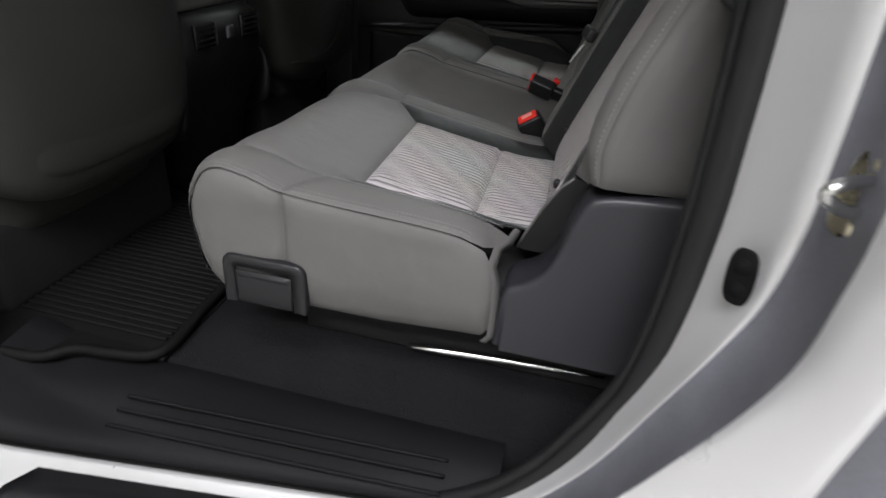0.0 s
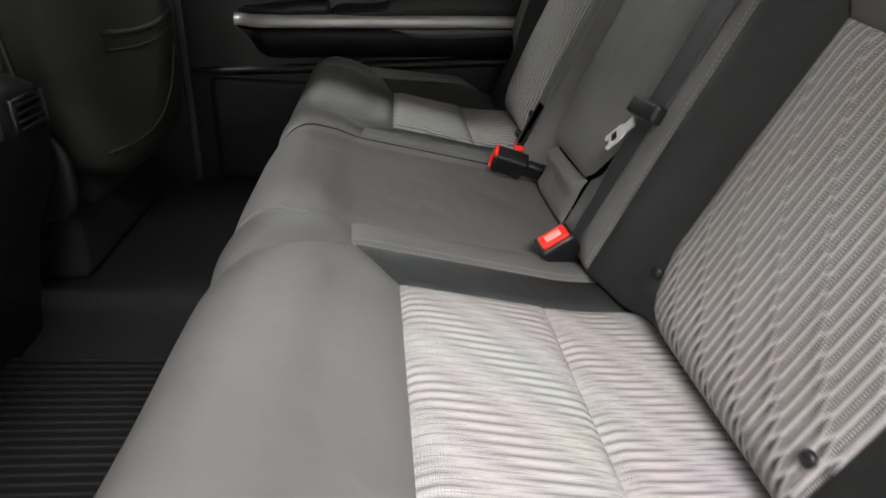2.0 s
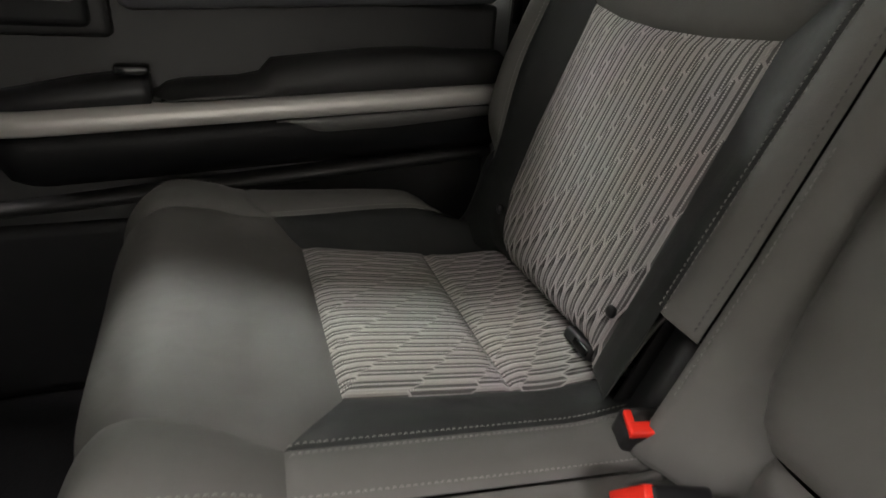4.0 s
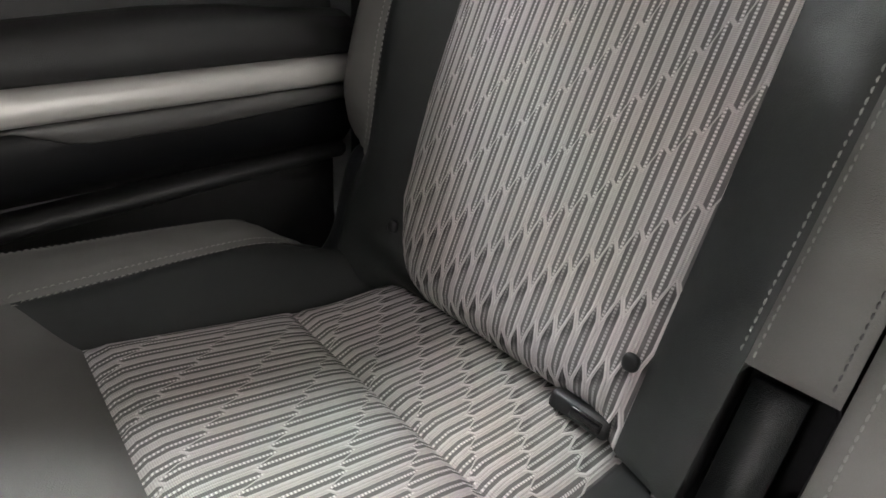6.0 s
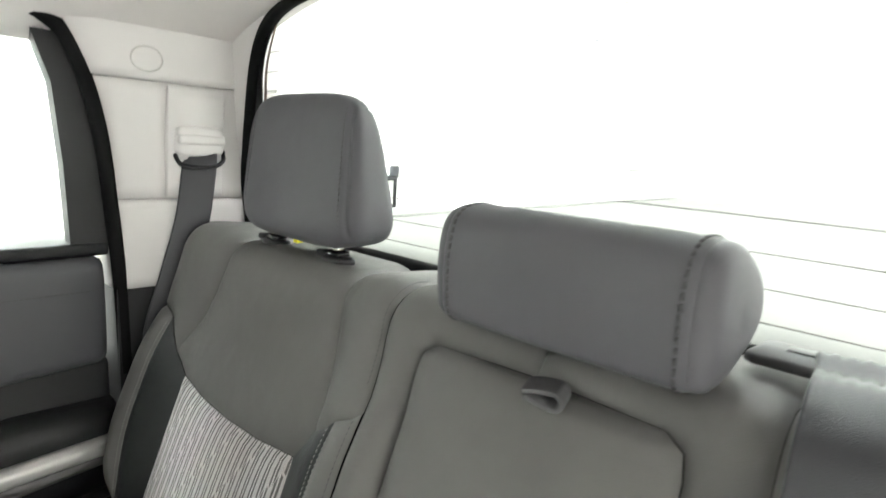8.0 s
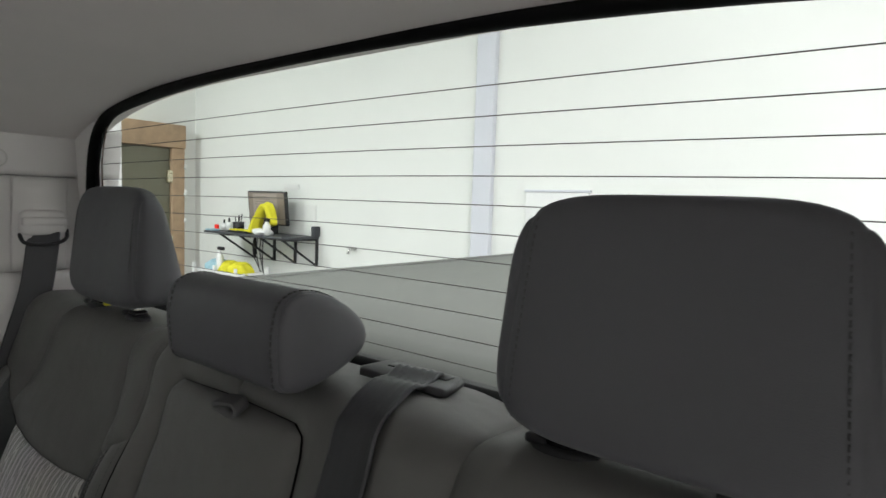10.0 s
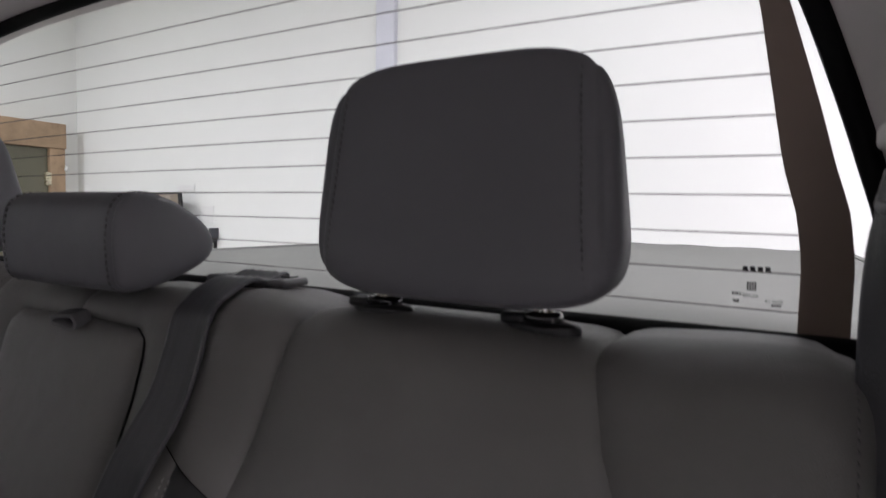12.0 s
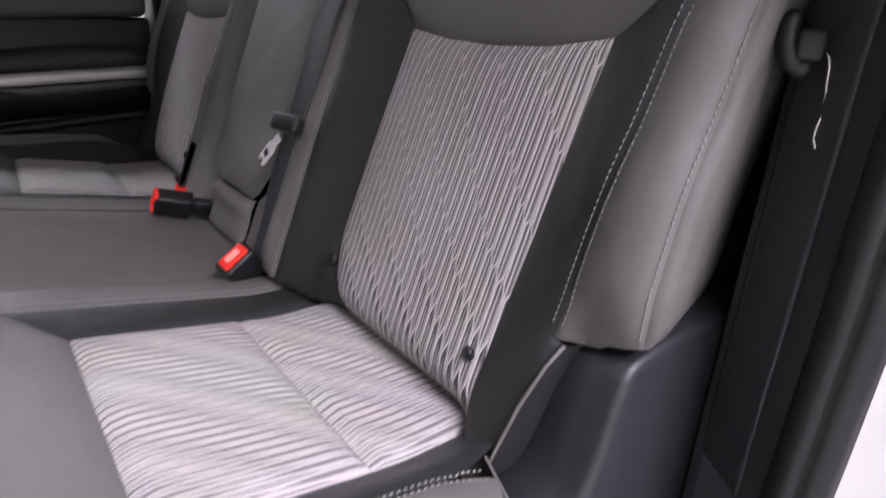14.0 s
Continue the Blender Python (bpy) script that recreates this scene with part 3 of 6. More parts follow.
def back_profile(v):
    """Place and outward normal on the backrest's upright profile; v is z on the front."""
    knots = [(0.90, -0.035), (0.95, -0.016), (1.003, 0.005), (1.12, 0.050), (1.24, 0.098), (1.32, 0.130), (ROLL, 0.149)]
    if v <= ROLL:
        for (z0, x0), (z1, x1) in zip(knots, knots[1:]):
            if v <= z1 or z1 == ROLL:
                t = (v - z0) / (z1 - z0)
                return x0 + (x1 - x0) * t, v, -0.93, 0.37
    r = 0.038
    a = (v - ROLL) / r
    th = math.pi - 0.38 - a
    cx, cz = 0.149 + r * math.cos(0.38), ROLL - r * math.sin(0.38)
    if th > 1.5:
        return cx + r * math.cos(th), cz + r * math.sin(th), math.cos(th), math.sin(th)
    d = (1.5 - th) * r
    return cx + r * math.cos(1.5) + d * math.sin(1.5), cz + r * math.sin(1.5) - d * math.cos(1.5), math.cos(1.5), math.sin(1.5)


WRAP, WR = 0.600, 0.030


def back_surf(s):
    """The backrest's front; past WRAP it turns round the outer edge and runs back along the flank."""
    def surf(u, v, h):
        a = abs(u)
        x, z, nx, nz = back_profile(v)
        low = 1 - sstep(1.24, 1.36, v)
        lift = sstep(0.51, 0.578, a) * (0.006 - 0.003 * sstep(1.33, 1.40, v) + 0.018 * sstep(1.03, 1.17, v) * (1 - sstep(1.23, 1.36, v)))
        lift += sstep(0.262, 0.195, a) * sstep(0.13, 0.16, a) * (0.006 + 0.018 * low)
        # the insert rolls back under into the crease
        x += 0.030 * (max(0.0, 0.992 - v) / 0.045) ** 2 * sstep(0.250, 0.285, a) * sstep(0.525, 0.485, a)
        # the bolster's lower end is rounded under
        foot = sstep(1.115, 1.056, v) * sstep(1.0, 1.045, v) * sstep(0.556, 0.58, a)
        lift -= foot ** 2 * 0.014
        lift += sstep(1.05, 0.97, v) * sstep(0.53, 0.58, a) * 0.006
        z += 0.003 * sstep(0.47, 0.52, a) * sstep(1.37, 1.43, v)
        y, side = a, 0.0
        if a > WRAP:
            t = min((a - WRAP) / WR, math.pi / 2)
            y = WRAP + WR * math.sin(t)
            run = max(0.0, a - WRAP - WR * math.pi / 2)
            lift -= WR * (1 - math.cos(t)) + run
            side = math.sin(t)
            y += h * side - min(0.06, 0.30 * run) - 0.010 * sstep(0.75, 1.5, t) * sstep(1.40, 1.26, v) - foot ** 2 * 0.004
        hh = h * math.sqrt(max(0.0, 1 - side * side)) + lift
        if hh < 0 and a > WRAP:
            return (x + nx * hh * 1.05, s * (1 if u > 0 else -1) * y, z + nz * hh * 0.25)
        return (x + nx * hh, s * (1 if u > 0 else -1) * y, z + nz * hh)
    return surf


TOP = 1.528


def headrest(s, seat):
    """A wedge-shaped outer headrest: a front panel over the top, with stitched side gussets."""
    cy, bx = (-0.3955, 0.0) if s < 0 else (0.374, 0.009)

    def wide(x, z):
        return (0.1205 if s < 0 else 0.122) - 0.007 * (z + 1) - 0.004 * (x + 1)

    def deep(z):
        f, r = 0.138 + bx + 0.011 * (z + 1), 0.238 + bx - 0.022 * (z + 1)
        return (f + r) / 2, (r - f) / 2

    def shape(x, y, z):
        c, h = deep(z)
        w = wide(x, z)
        d = abs(y) * w
        g = 0.0022 * math.exp(-(((d - 0.875 * w) / 0.0022) ** 2))
        dish = 0.004 * (1 - y * y) * max(0, -x) * (1 - z * z)
        return (c + x * h + dish + (g if x < 0 else -g), y * w, 0.083 * z - (g * 0.8 if z > 0.7 else 0))
    hr = part("headrest", blob(0, cy, 1.515, 1, 1, 1, 4.6, 40, shape), LEATHER_DARK, seat, "dark grey padded headrest")
    bm = bmesh.new()
    for sd in (-1, 1):
        for k in range(26):
            z = -0.82 + 1.60 * k / 25
            c, h = deep(z)
            f = (1 - abs(z) ** 4.6 - 0.82 ** 4.6) if abs(z) < 0.85 else 0.15
            px = c - h * max(0.1, f) ** (1 / 4.6)
            bmesh.ops.create_cube(bm, size=1.0, matrix=Matrix.LocRotScale((px + 0.0005, cy + sd * 0.80 * wide(-0.9, z), 1.515 + 0.083 * z), Euler((0, 0.12, 0)), (0.0010, 0.0012, 0.0034)))
    tagged(part("stitching", bm, THREAD_DARK, hr), kind="stuff")
    if s > 0:
        part("tag", box(0.164, 0.172, cy - 0.012, cy - 0.004, 1.431, 1.437, 0.001), YELLOW, hr, "small yellow tag")
    for d in (-0.064, 0.064):
        py = cy + d + 0.006
        post = part("post", tube([(0.186, py, 1.39), (0.188, py, 1.47)], 0.0058, 12), STEEL, hr, "bright steel post")
        for k in range(4):
            part("notch", tube([(0.1872, py, 1.4285 + 0.005 * k), (0.1873, py, 1.4300 + 0.005 * k)], 0.0061, 12), ZINC, post)
        guide = part("post_guide", blob(0.187, py, 1.4175, 0.0135, 0.026, 0.0065, 3.0, 8, lambda x, y, z: (x * (1 - 0.35 * y * y), y, z)), BLACK_PLASTIC, hr, "black plastic post guide")
        part("collar", blob(0.187, py, 1.4245, 0.010, 0.013, 0.005, 3.5, 6), GLOSS_BLACK, guide)
        part("release_button", box(0.176, 0.192, py + 0.010, py + 0.027, 1.420, 1.4275, 0.003), BLACK_PLASTIC, guide)


HEAD_SECTION = smoothed([(0.1135, 1.440, 0), (0.112, 1.462, 0), (0.114, 1.484, 0), (0.120, 1.499, 0), (0.133, 1.5065, 0), (0.152, 1.507, 0), (0.172, 1.501, 0), (0.192, 1.490, 0), (0.208, 1.476, 0), (0.215, 1.462, 0),
                         (0.212, 1.449, 0), (0.198, 1.438, 0), (0.174, 1.428, 0), (0.148, 1.4205, 0), (0.127, 1.419, 0), (0.116, 1.426, 0), (0.1135, 1.440, 0)], 4)[:-1]


def middle_headrest(seat):
    """A low wedge with a flat front, one wrapped cover and two domed, stitched end caps."""
    cx, cz = 0.160, 1.462

    def ring(y, k):
        return [(cx + (p.x - cx) * k, y, cz + (p.y - cz) * k) for p in HEAD_SECTION]
    half = 0.0915
    cover = [ring(y - 0.003, k) for y, k in ((-half, 0.955), (-half + 0.0006, 0.975), (-half + 0.003, 0.992), (-half + 0.009, 1.0), (-0.05, 1.008), (0, 1.01), (0.05, 1.008), (half - 0.009, 1.0), (half - 0.003, 0.992), (half - 0.0006, 0.975), (half, 0.955))]
    hr = part("headrest", loft(cover, caps=False), LEATHER_DARK, seat, "low dark grey padded middle headrest")
    for s in (-1, 1):
        cap = [ring(s * y - 0.003, k) for y, k in ((half - 0.003, 0.955), (half + 0.0008, 0.972), (half + 0.003, 0.966), (half + 0.007, 0.93), (half + 0.0105, 0.83), (half + 0.0125, 0.66), (half + 0.0135, 0.4), (half + 0.014, 0.05))]
        part("end_cap", loft(cap), LEATHER_DARK, hr, "domed grey end cap")
    bm = bmesh.new()
    count = len(HEAD_SECTION)
    for y in (-half + 0.0035, half - 0.0095):
        at = 0.0
        for i in range(-14, 34):
            p, q = HEAD_SECTION[i % count], HEAD_SECTION[(i + 1) % count]
            length = (q - p).length
            while at < length:
                m = p.lerp(q, at / length)
                turn = -math.atan2(q.y - p.y, q.x - p.x)
                bmesh.ops.create_cube(bm, size=1.0, matrix=Matrix.LocRotScale((cx + (m.x - cx) * 1.0, y, cz + (m.y - cz) * 1.0), Euler((0, turn, 0)), (0.0042, 0.0020, 0.0018)))
                at += 0.0062
            at -= length
    tagged(part("stitching", bm, THREAD_DARK, hr), kind="stuff")
    for d in (-0.05, 0.05):
        part("post", tube([(0.172, d, 1.37), (0.172, d, 1.43)], 0.0055, 10), STEEL, hr, "steel post")


def seat_back(s, wide, seat):
    f = back_surf(s)
    core = [[(x, s * y, z) for x, z in ((0.055, 0.90), (0.052, 1.0), (0.12, 1.24), (0.165, 1.35), (0.185, 1.388), (0.235, 1.385), (0.23, 1.2), (0.20, 0.9))]
            for y in ((-0.15 if wide else 0.170), 0.590)]
    ob = part("backrest", loft(core), CORE, seat, "padded backrest over a dark board")
    q, r = (0.0, 0.0) if wide else (-0.011, 0.013)
    seam_u, drop, out = 0.622, 0.005 if wide else 0.0, 0.005 if wide else 0.0
    crown = [(0.574 + out, 1.298 - drop), (0.598 + out * 0.5, 1.304 - drop * 0.5), (seam_u - 0.003, 1.306 - drop * 0.2)]
    low_in = [(0.268 + q, 1.03), (0.278 + q, 1.0), (0.292 + q, 0.975), (0.31 + q, 0.955)] if wide else [(0.267 + q, 0.955)]
    low_out = [(0.505, 0.955), (0.507, 0.975)] if wide else [(0.452, 0.955), (0.470, 0.975), (0.487, 1.0), (0.502, 1.03)]
    insert_poly = low_in + low_out + [(0.511, 1.10), (0.516, 1.240), (0.46, 1.231), (0.40, 1.228), (0.33, 1.230), (0.273 + q, 1.237), (0.269 + q, 1.10)]
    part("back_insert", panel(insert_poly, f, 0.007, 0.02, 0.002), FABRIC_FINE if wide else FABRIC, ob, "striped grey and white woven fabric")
    shield = [(0.273 + q, 1.237), (0.33, 1.230), (0.40, 1.228), (0.46, 1.231), (0.516, 1.240), (0.543 + out, 1.264 - drop * 0.7), (0.523, 1.31), (0.505, 1.36), (0.495, 1.41), (0.495, TOP), (0.262, TOP), (0.262, 1.43), (0.256, 1.38), (0.245, 1.32), (0.236, 1.270)]
    part("upper_panel", panel(shield, f, 0.008, 0.03, 0.0035), LEATHER, ob)
    part("outer_black_strip", panel(low_out[::-1] + [(low_out[0][0], 0.945), (0.553, 0.942), (0.557, 0.965), (0.562, 1.0), (0.568, 1.03), (0.572, 1.046), (0.562, 1.047), (0.566, 1.09), (0.573 + out * 0.6, 1.18), crown[0], (0.543 + out, 1.264 - drop * 0.7), (0.516, 1.240), (0.511, 1.10)], f, 0.004, 0.014, 0.002), BLACK_VINYL, ob, "black leatherette strip")
    part("outer_bolster", panel([(0.562, 1.047), (seam_u, 1.060), (seam_u, 1.12), (seam_u, 1.22), crown[2], crown[1], crown[0], (0.573 + out * 0.6, 1.18), (0.566, 1.09)], f, 0.007, 0.018, 0.002), LEATHER, ob)
    part("flank", panel([(seam_u, 1.060), (0.70, 1.062), (0.80, 1.062), (0.80, 1.304 - drop), crown[2], (seam_u, 1.22), (seam_u, 1.12)], f, 0.006, 0.02, 0.002), LEATHER, ob)
    part("upper_side_panel", panel([(0.543 + out, 1.264 - drop * 0.7)] + crown + [(0.80, 1.304 - drop), (0.80, TOP - 0.03), (0.64, TOP), (0.495, TOP), (0.495, 1.41), (0.505, 1.36), (0.523, 1.31)], f, 0.006, 0.02, 0.0035), LEATHER, ob)
    part("inner_black_strip", panel(low_in[::-1] + [(0.269 + q, 1.10), (0.273 + q, 1.237), (0.236, 1.270), (0.212, 1.281), (0.190 + r, 1.290), (0.194 + r, 1.1), (0.198 + r, 0.955)], f, 0.004, 0.014, 0.002), BLACK_VINYL, ob, "black leatherette strip")
    # the inner edge leans outwards towards the top on the far seat
    edge_at = (lambda v: 0.138) if wide else (lambda v: 0.166 + 0.005 * sstep(1.10, 1.25, v) + 0.010 * sstep(1.25, 1.37, v))
    foot = 0.955 if wide else 1.036
    part("inner_bolster", panel([(0.1955 + r if foot > 1 else 0.198, foot), (0.194 + r, 1.1), (0.190 + r, 1.290), (0.170 + r, 1.299), (edge_at(1.306), 1.306), (edge_at(1.25), 1.25), (edge_at(1.18), 1.18), (edge_at(1.1), 1.1), (edge_at(foot), foot)], f, 0.005, 0.016, 0.002), LEATHER, ob)
    part("inner_upper_panel", panel([(edge_at(1.306), 1.306), (0.170 + r, 1.299), (0.190 + r, 1.290), (0.212, 1.281), (0.236, 1.270), (0.245, 1.32), (0.256, 1.38), (0.262, 1.43), (0.262, TOP), (edge_at(TOP), TOP), (edge_at(1.43), 1.43), (edge_at(1.37), 1.37)], f, 0.006, 0.02, 0.0035), LEATHER, ob)
    if wide:
        line = smoothed([f(u, v, 0.003) for u, v in ((0.553, 0.942), (0.557, 0.965), (0.562, 1.0), (0.568, 1.03), (0.572, 1.046))], 4)
        part("strip_return", loft([[(p[0] + dx, p[1] + s * dy, p[2]) for p in line] for dx, dy in ((0.0, 0.0), (0.006, 0.003), (0.02, 0.004), (0.04, 0.002))], caps=False, closed=False), CORE, ob, "matt black strip edge")
        part("piping", tube([f(u, v, 0.004) for u, v in ((0.553, 0.942), (0.557, 0.965), (0.562, 1.0), (0.568, 1.03), (0.572, 1.046))], 0.0015, 8), LEATHER, ob, "grey leatherette piping")
    out_seam, edge_seam = [(0.574 + out, 1.29 - drop), (0.573 + out * 0.6, 1.18), (0.566, 1.09), (0.563, 1.055)], [(seam_u - 0.003, 1.296 - drop), (seam_u, 1.22), (seam_u, 1.12), (seam_u, 1.066)]
    in_seam = [(0.1955 + r if foot > 1 else 0.198, foot + 0.004), (0.194 + r, 1.1), (0.190 + r, 1.284)]
    stitch_part([beside(out_seam, 0.0034), beside(out_seam, -0.0038), beside(edge_seam, -0.0038), beside(in_seam, 0.0034), beside(in_seam, -0.0036)], f, ob)
    stitch_part([[(0.617, 1.312), (0.620, 1.36), (0.620, 1.425)]], f, ob, THREAD_DARK)
    if not wide:
        stitch_part([[(0.182, 1.33), (0.1855, 1.40), (0.1855, 1.45)], [(edge_at(v) + 0.005, v) for v in (1.042, 1.1, 1.18, 1.25, 1.30)]], f, ob, THREAD_DARK)
        arch = [(z - 0.96, y) for y, z in rounded_outline(0.164, 0.215, 0.955, 1.040, 0.012)]
        hole_in = [(z - 0.96, y) for y, z in rounded_outline(0.167, 0.212, 0.955, 1.037, 0.010)]
        lean_in = lambda dz, y, d: (-0.012 + 0.39 * dz - d, y, 0.96 + dz)
        rings = [[lean_in(dz, y, d) for dz, y in ring] for ring, d in ((arch, -0.02), (arch, 0.004), (hole_in, 0.004), (hole_in, -0.022))]
        pocket = part("belt_pocket", loft(rings, caps=False, closed=False), GRIP_BLACK, ob, "black buckle pocket")
        slab = [[lean_in(dz, y, d) for y, d in ((0.180, -0.010), (0.180, -0.004), (0.207, -0.004), (0.207, -0.010))] for dz in (-0.01, 0.02, 0.05, 0.066)]
        part("stalk", loft(slab), BLACK_VINYL, pocket, "flat black buckle stalk")
        part("welt", tube(smoothed([lean_in(dz, y, 0.0065) for dz, y in ((-0.02, 0.2235), (0.01, 0.222), (0.04, 0.219), (0.065, 0.2155), (0.077, 0.211))], 4), 0.0021, 8), LEATHER, pocket, "grey leatherette welt")
    for hy in (0.276 + q, 0.496):
        x, y, z = f(hy, 1.006, 0.0045)
        part("anchor_cap", blob(x, y, z, 0.004, 0.0055, 0.006, 2.4, 5), BLACK_PLASTIC, ob, "small black anchor cap")
    if not wide:
        part("anchor_slot", spun(box(-0.007, 0.010, -0.023, 0.021, -0.0065, 0.0065, 0.004), pose(-0.006, s * 0.285, 0.961, 0, 20, 0)), BLACK_PLASTIC, ob, "black child seat anchor cover")
        part("anchor_mouth", spun(box(-0.0085, -0.005, -0.019, 0.004, -0.0035, 0.004, 0.0015), pose(-0.006, s * 0.285, 0.961, 0, 20, 0)), GLOSS_BLACK, ob, "glossy black anchor mouth")
    headrest(s, seat)
    if wide:
        g = back_surf(1)
        half = [(0.070, 1.010), (0.086, 1.022), (0.098, 1.045), (0.108, 1.09), (0.113, 1.15), (0.114, 1.25), (0.114, 1.358), (0.111, 1.374), (0.098, 1.383)]
        mid = 0.022
        hole = [(mid - y, z) for y, z in half] + [(mid, 1.3855)] + [(mid + y, z) for y, z in half[::-1]]
        for sd, edge, lean in ((1, 0.1645, 1), (-1, -0.1375, 0)):
            side = [(mid + sd * y, z) for y, z in half]
            ring = [(mid + sd * 0.070, 0.945), (edge, 0.945), (edge, 1.1), (edge + 0.005 * lean, 1.25), (edge + 0.010 * lean, 1.31), (edge + 0.015 * lean, 1.37), (edge + 0.015 * lean, TOP), (mid, TOP), (mid, 1.386)] + side[::-1]
            part("middle_column", panel(ring, g, 0.006, 0.02, 0.003), LEATHER, ob)
        stitch_part([[(0.1565, 1.0), (0.1565, 1.1), (0.1585, 1.18)]], g, ob, THREAD_MID)

        def arm(u, v, h):
            return g(u, v, h + 0.006 + 0.006 * sstep(1.10, 1.02, v))
        def lip(u, v, h):
            roll = 0.003 + 0.013 * math.exp(-((v - 0.996) / 0.013) ** 2)
            return g(u, v, h + roll * (1 - min(1, abs(u - mid) / 0.073) ** 5))
        part("armrest", panel(hole, arm, 0.010, 0.022, 0.006), LEATHER, ob, "folded grey leatherette armrest")
        part("armrest_lip", panel([(mid - 0.069, 0.945), (mid + 0.069, 0.945), (mid + 0.070, 1.008), (mid - 0.070, 1.008)], lip, 0.006, 0.012, 0.001, 0.004), LEATHER, ob)
        c, e1, e2 = Vector(g(-0.006, 1.380, 0.016)), Vector((0.25, -0.97, 0)), Vector((-0.2, 0, 0.98))
        way = [c - 0.021 * e1 + 0.003 * e2, c - 0.014 * e1 + 0.005 * e2, c - 0.006 * e1 + 0.006 * e2] + [c + 0.0065 * math.cos(t) * e1 + 0.0065 * math.sin(t) * e2 for t in [math.pi * (0.5 - k / 8) for k in range(1, 9)]] + [c - 0.006 * e1 - 0.006 * e2, c - 0.013 * e1 - 0.003 * e2, c - 0.021 * e1 - 0.001 * e2]
        way = smoothed(way, 3)
        axis = e1.cross(e2)
        nrm = [axis.cross(way[min(i + 1, len(way) - 1)] - way[max(i - 1, 0)]) for i in range(len(way))]
        part("pull_loop", strap(way, nrm, 0.019, 0.0036), LOOP, ob, "grey webbing pull loop")
        middle_headrest(seat)


def rear_seat(s, wide):
    label = ("grey leatherette rear bench seat with striped fabric inserts" if wide
             else "grey leatherette single rear seat with striped fabric inserts")
    seat = thing("rear_bench_seat" if wide else "rear_single_seat", (-0.1, s * 0.38, 0.86), label, "car seat")
    seat_cushion(s, wide, seat)
    seat_back(s, wide, seat)


rear_seat(-1, True)
rear_seat(1, False)


# ---- belts and buckles ----
def buckle(at, nose, up, label, full=False):
    """A belt buckle: nose is the way its release end looks, up the way its broad face looks."""
    ob = thing("seat_belt_buckle", at, label, "buckle", "belt buckles")
    fx, fz = Vector(nose).normalized(), Vector(up)
    fy = fz.cross(fx).normalized()
    fz = fx.cross(fy).normalized()
    m = Matrix.Translation(at) @ Matrix((fx, fy, fz)).transposed().to_4x4() @ Matrix.Scale(1.12 if full else 1.0, 4)
    part("housing", spun(box(-0.058 if full else -0.050, 0.0, -0.019, 0.019, -0.0125, 0.0125, 0.005, 3), m), BLACK_PLASTIC, ob)
    if full:
        button = part("red_button", spun(box(-0.008, 0.003, -0.0148, 0.0148, -0.0085, 0.0085, 0.003, 3), m), RED, ob, "bright red release button")
        # thin pale plate painting the highlight on the button face
        part("button_highlight", spun(box(0.002, 0.0034, -0.0085, 0.0085, -0.0040, 0.0045, 0.0006, 1), m), BUTTON_GLINT, button, "pale painted highlight on the button")
    else:
        part("red_button", spun(box(-0.006, 0.0035, -0.0178, 0.0178, 0.0015, 0.0122, 0.0025, 2), m), RED, ob, "bright red release button")
        for sd in (-1, 1):
            part("red_prong", spun(box(-0.006, 0.003, sd * 0.0178, sd * 0.0115, -0.0085, 0.004, 0.002, 2), m), RED, ob)
        part("slot", spun(box(-0.004, 0.0006, -0.012, 0.012, -0.0085, 0.002, 0.0005, 1), m), FRIT, ob, "dark tongue slot")
    part("stalk", spun(box(-0.078, -0.05, -0.014, 0.014, -0.007, 0.007, 0.004), m), BLACK_PLASTIC, ob)
    return ob


BUCKLE_UP = (-0.026, 0.166, 0.979)
buckle((-0.066, -0.165, 0.985), (-0.5, -0.35, 0.79), (-0.254, 0.9215, 0.2475), "black buckle with red button between the rear seats", True)
buckle((-0.088, 0.102, 0.982), (-0.96, 0.10, 0.25), (-0.05, 0.80, 0.60), "black buckle with red button lying on the bench")
buckle(BUCKLE_UP, (-0.12, -0.28, 0.95), (-0.25, -0.93, -0.28), "black buckle with red button leaning on the single seat")


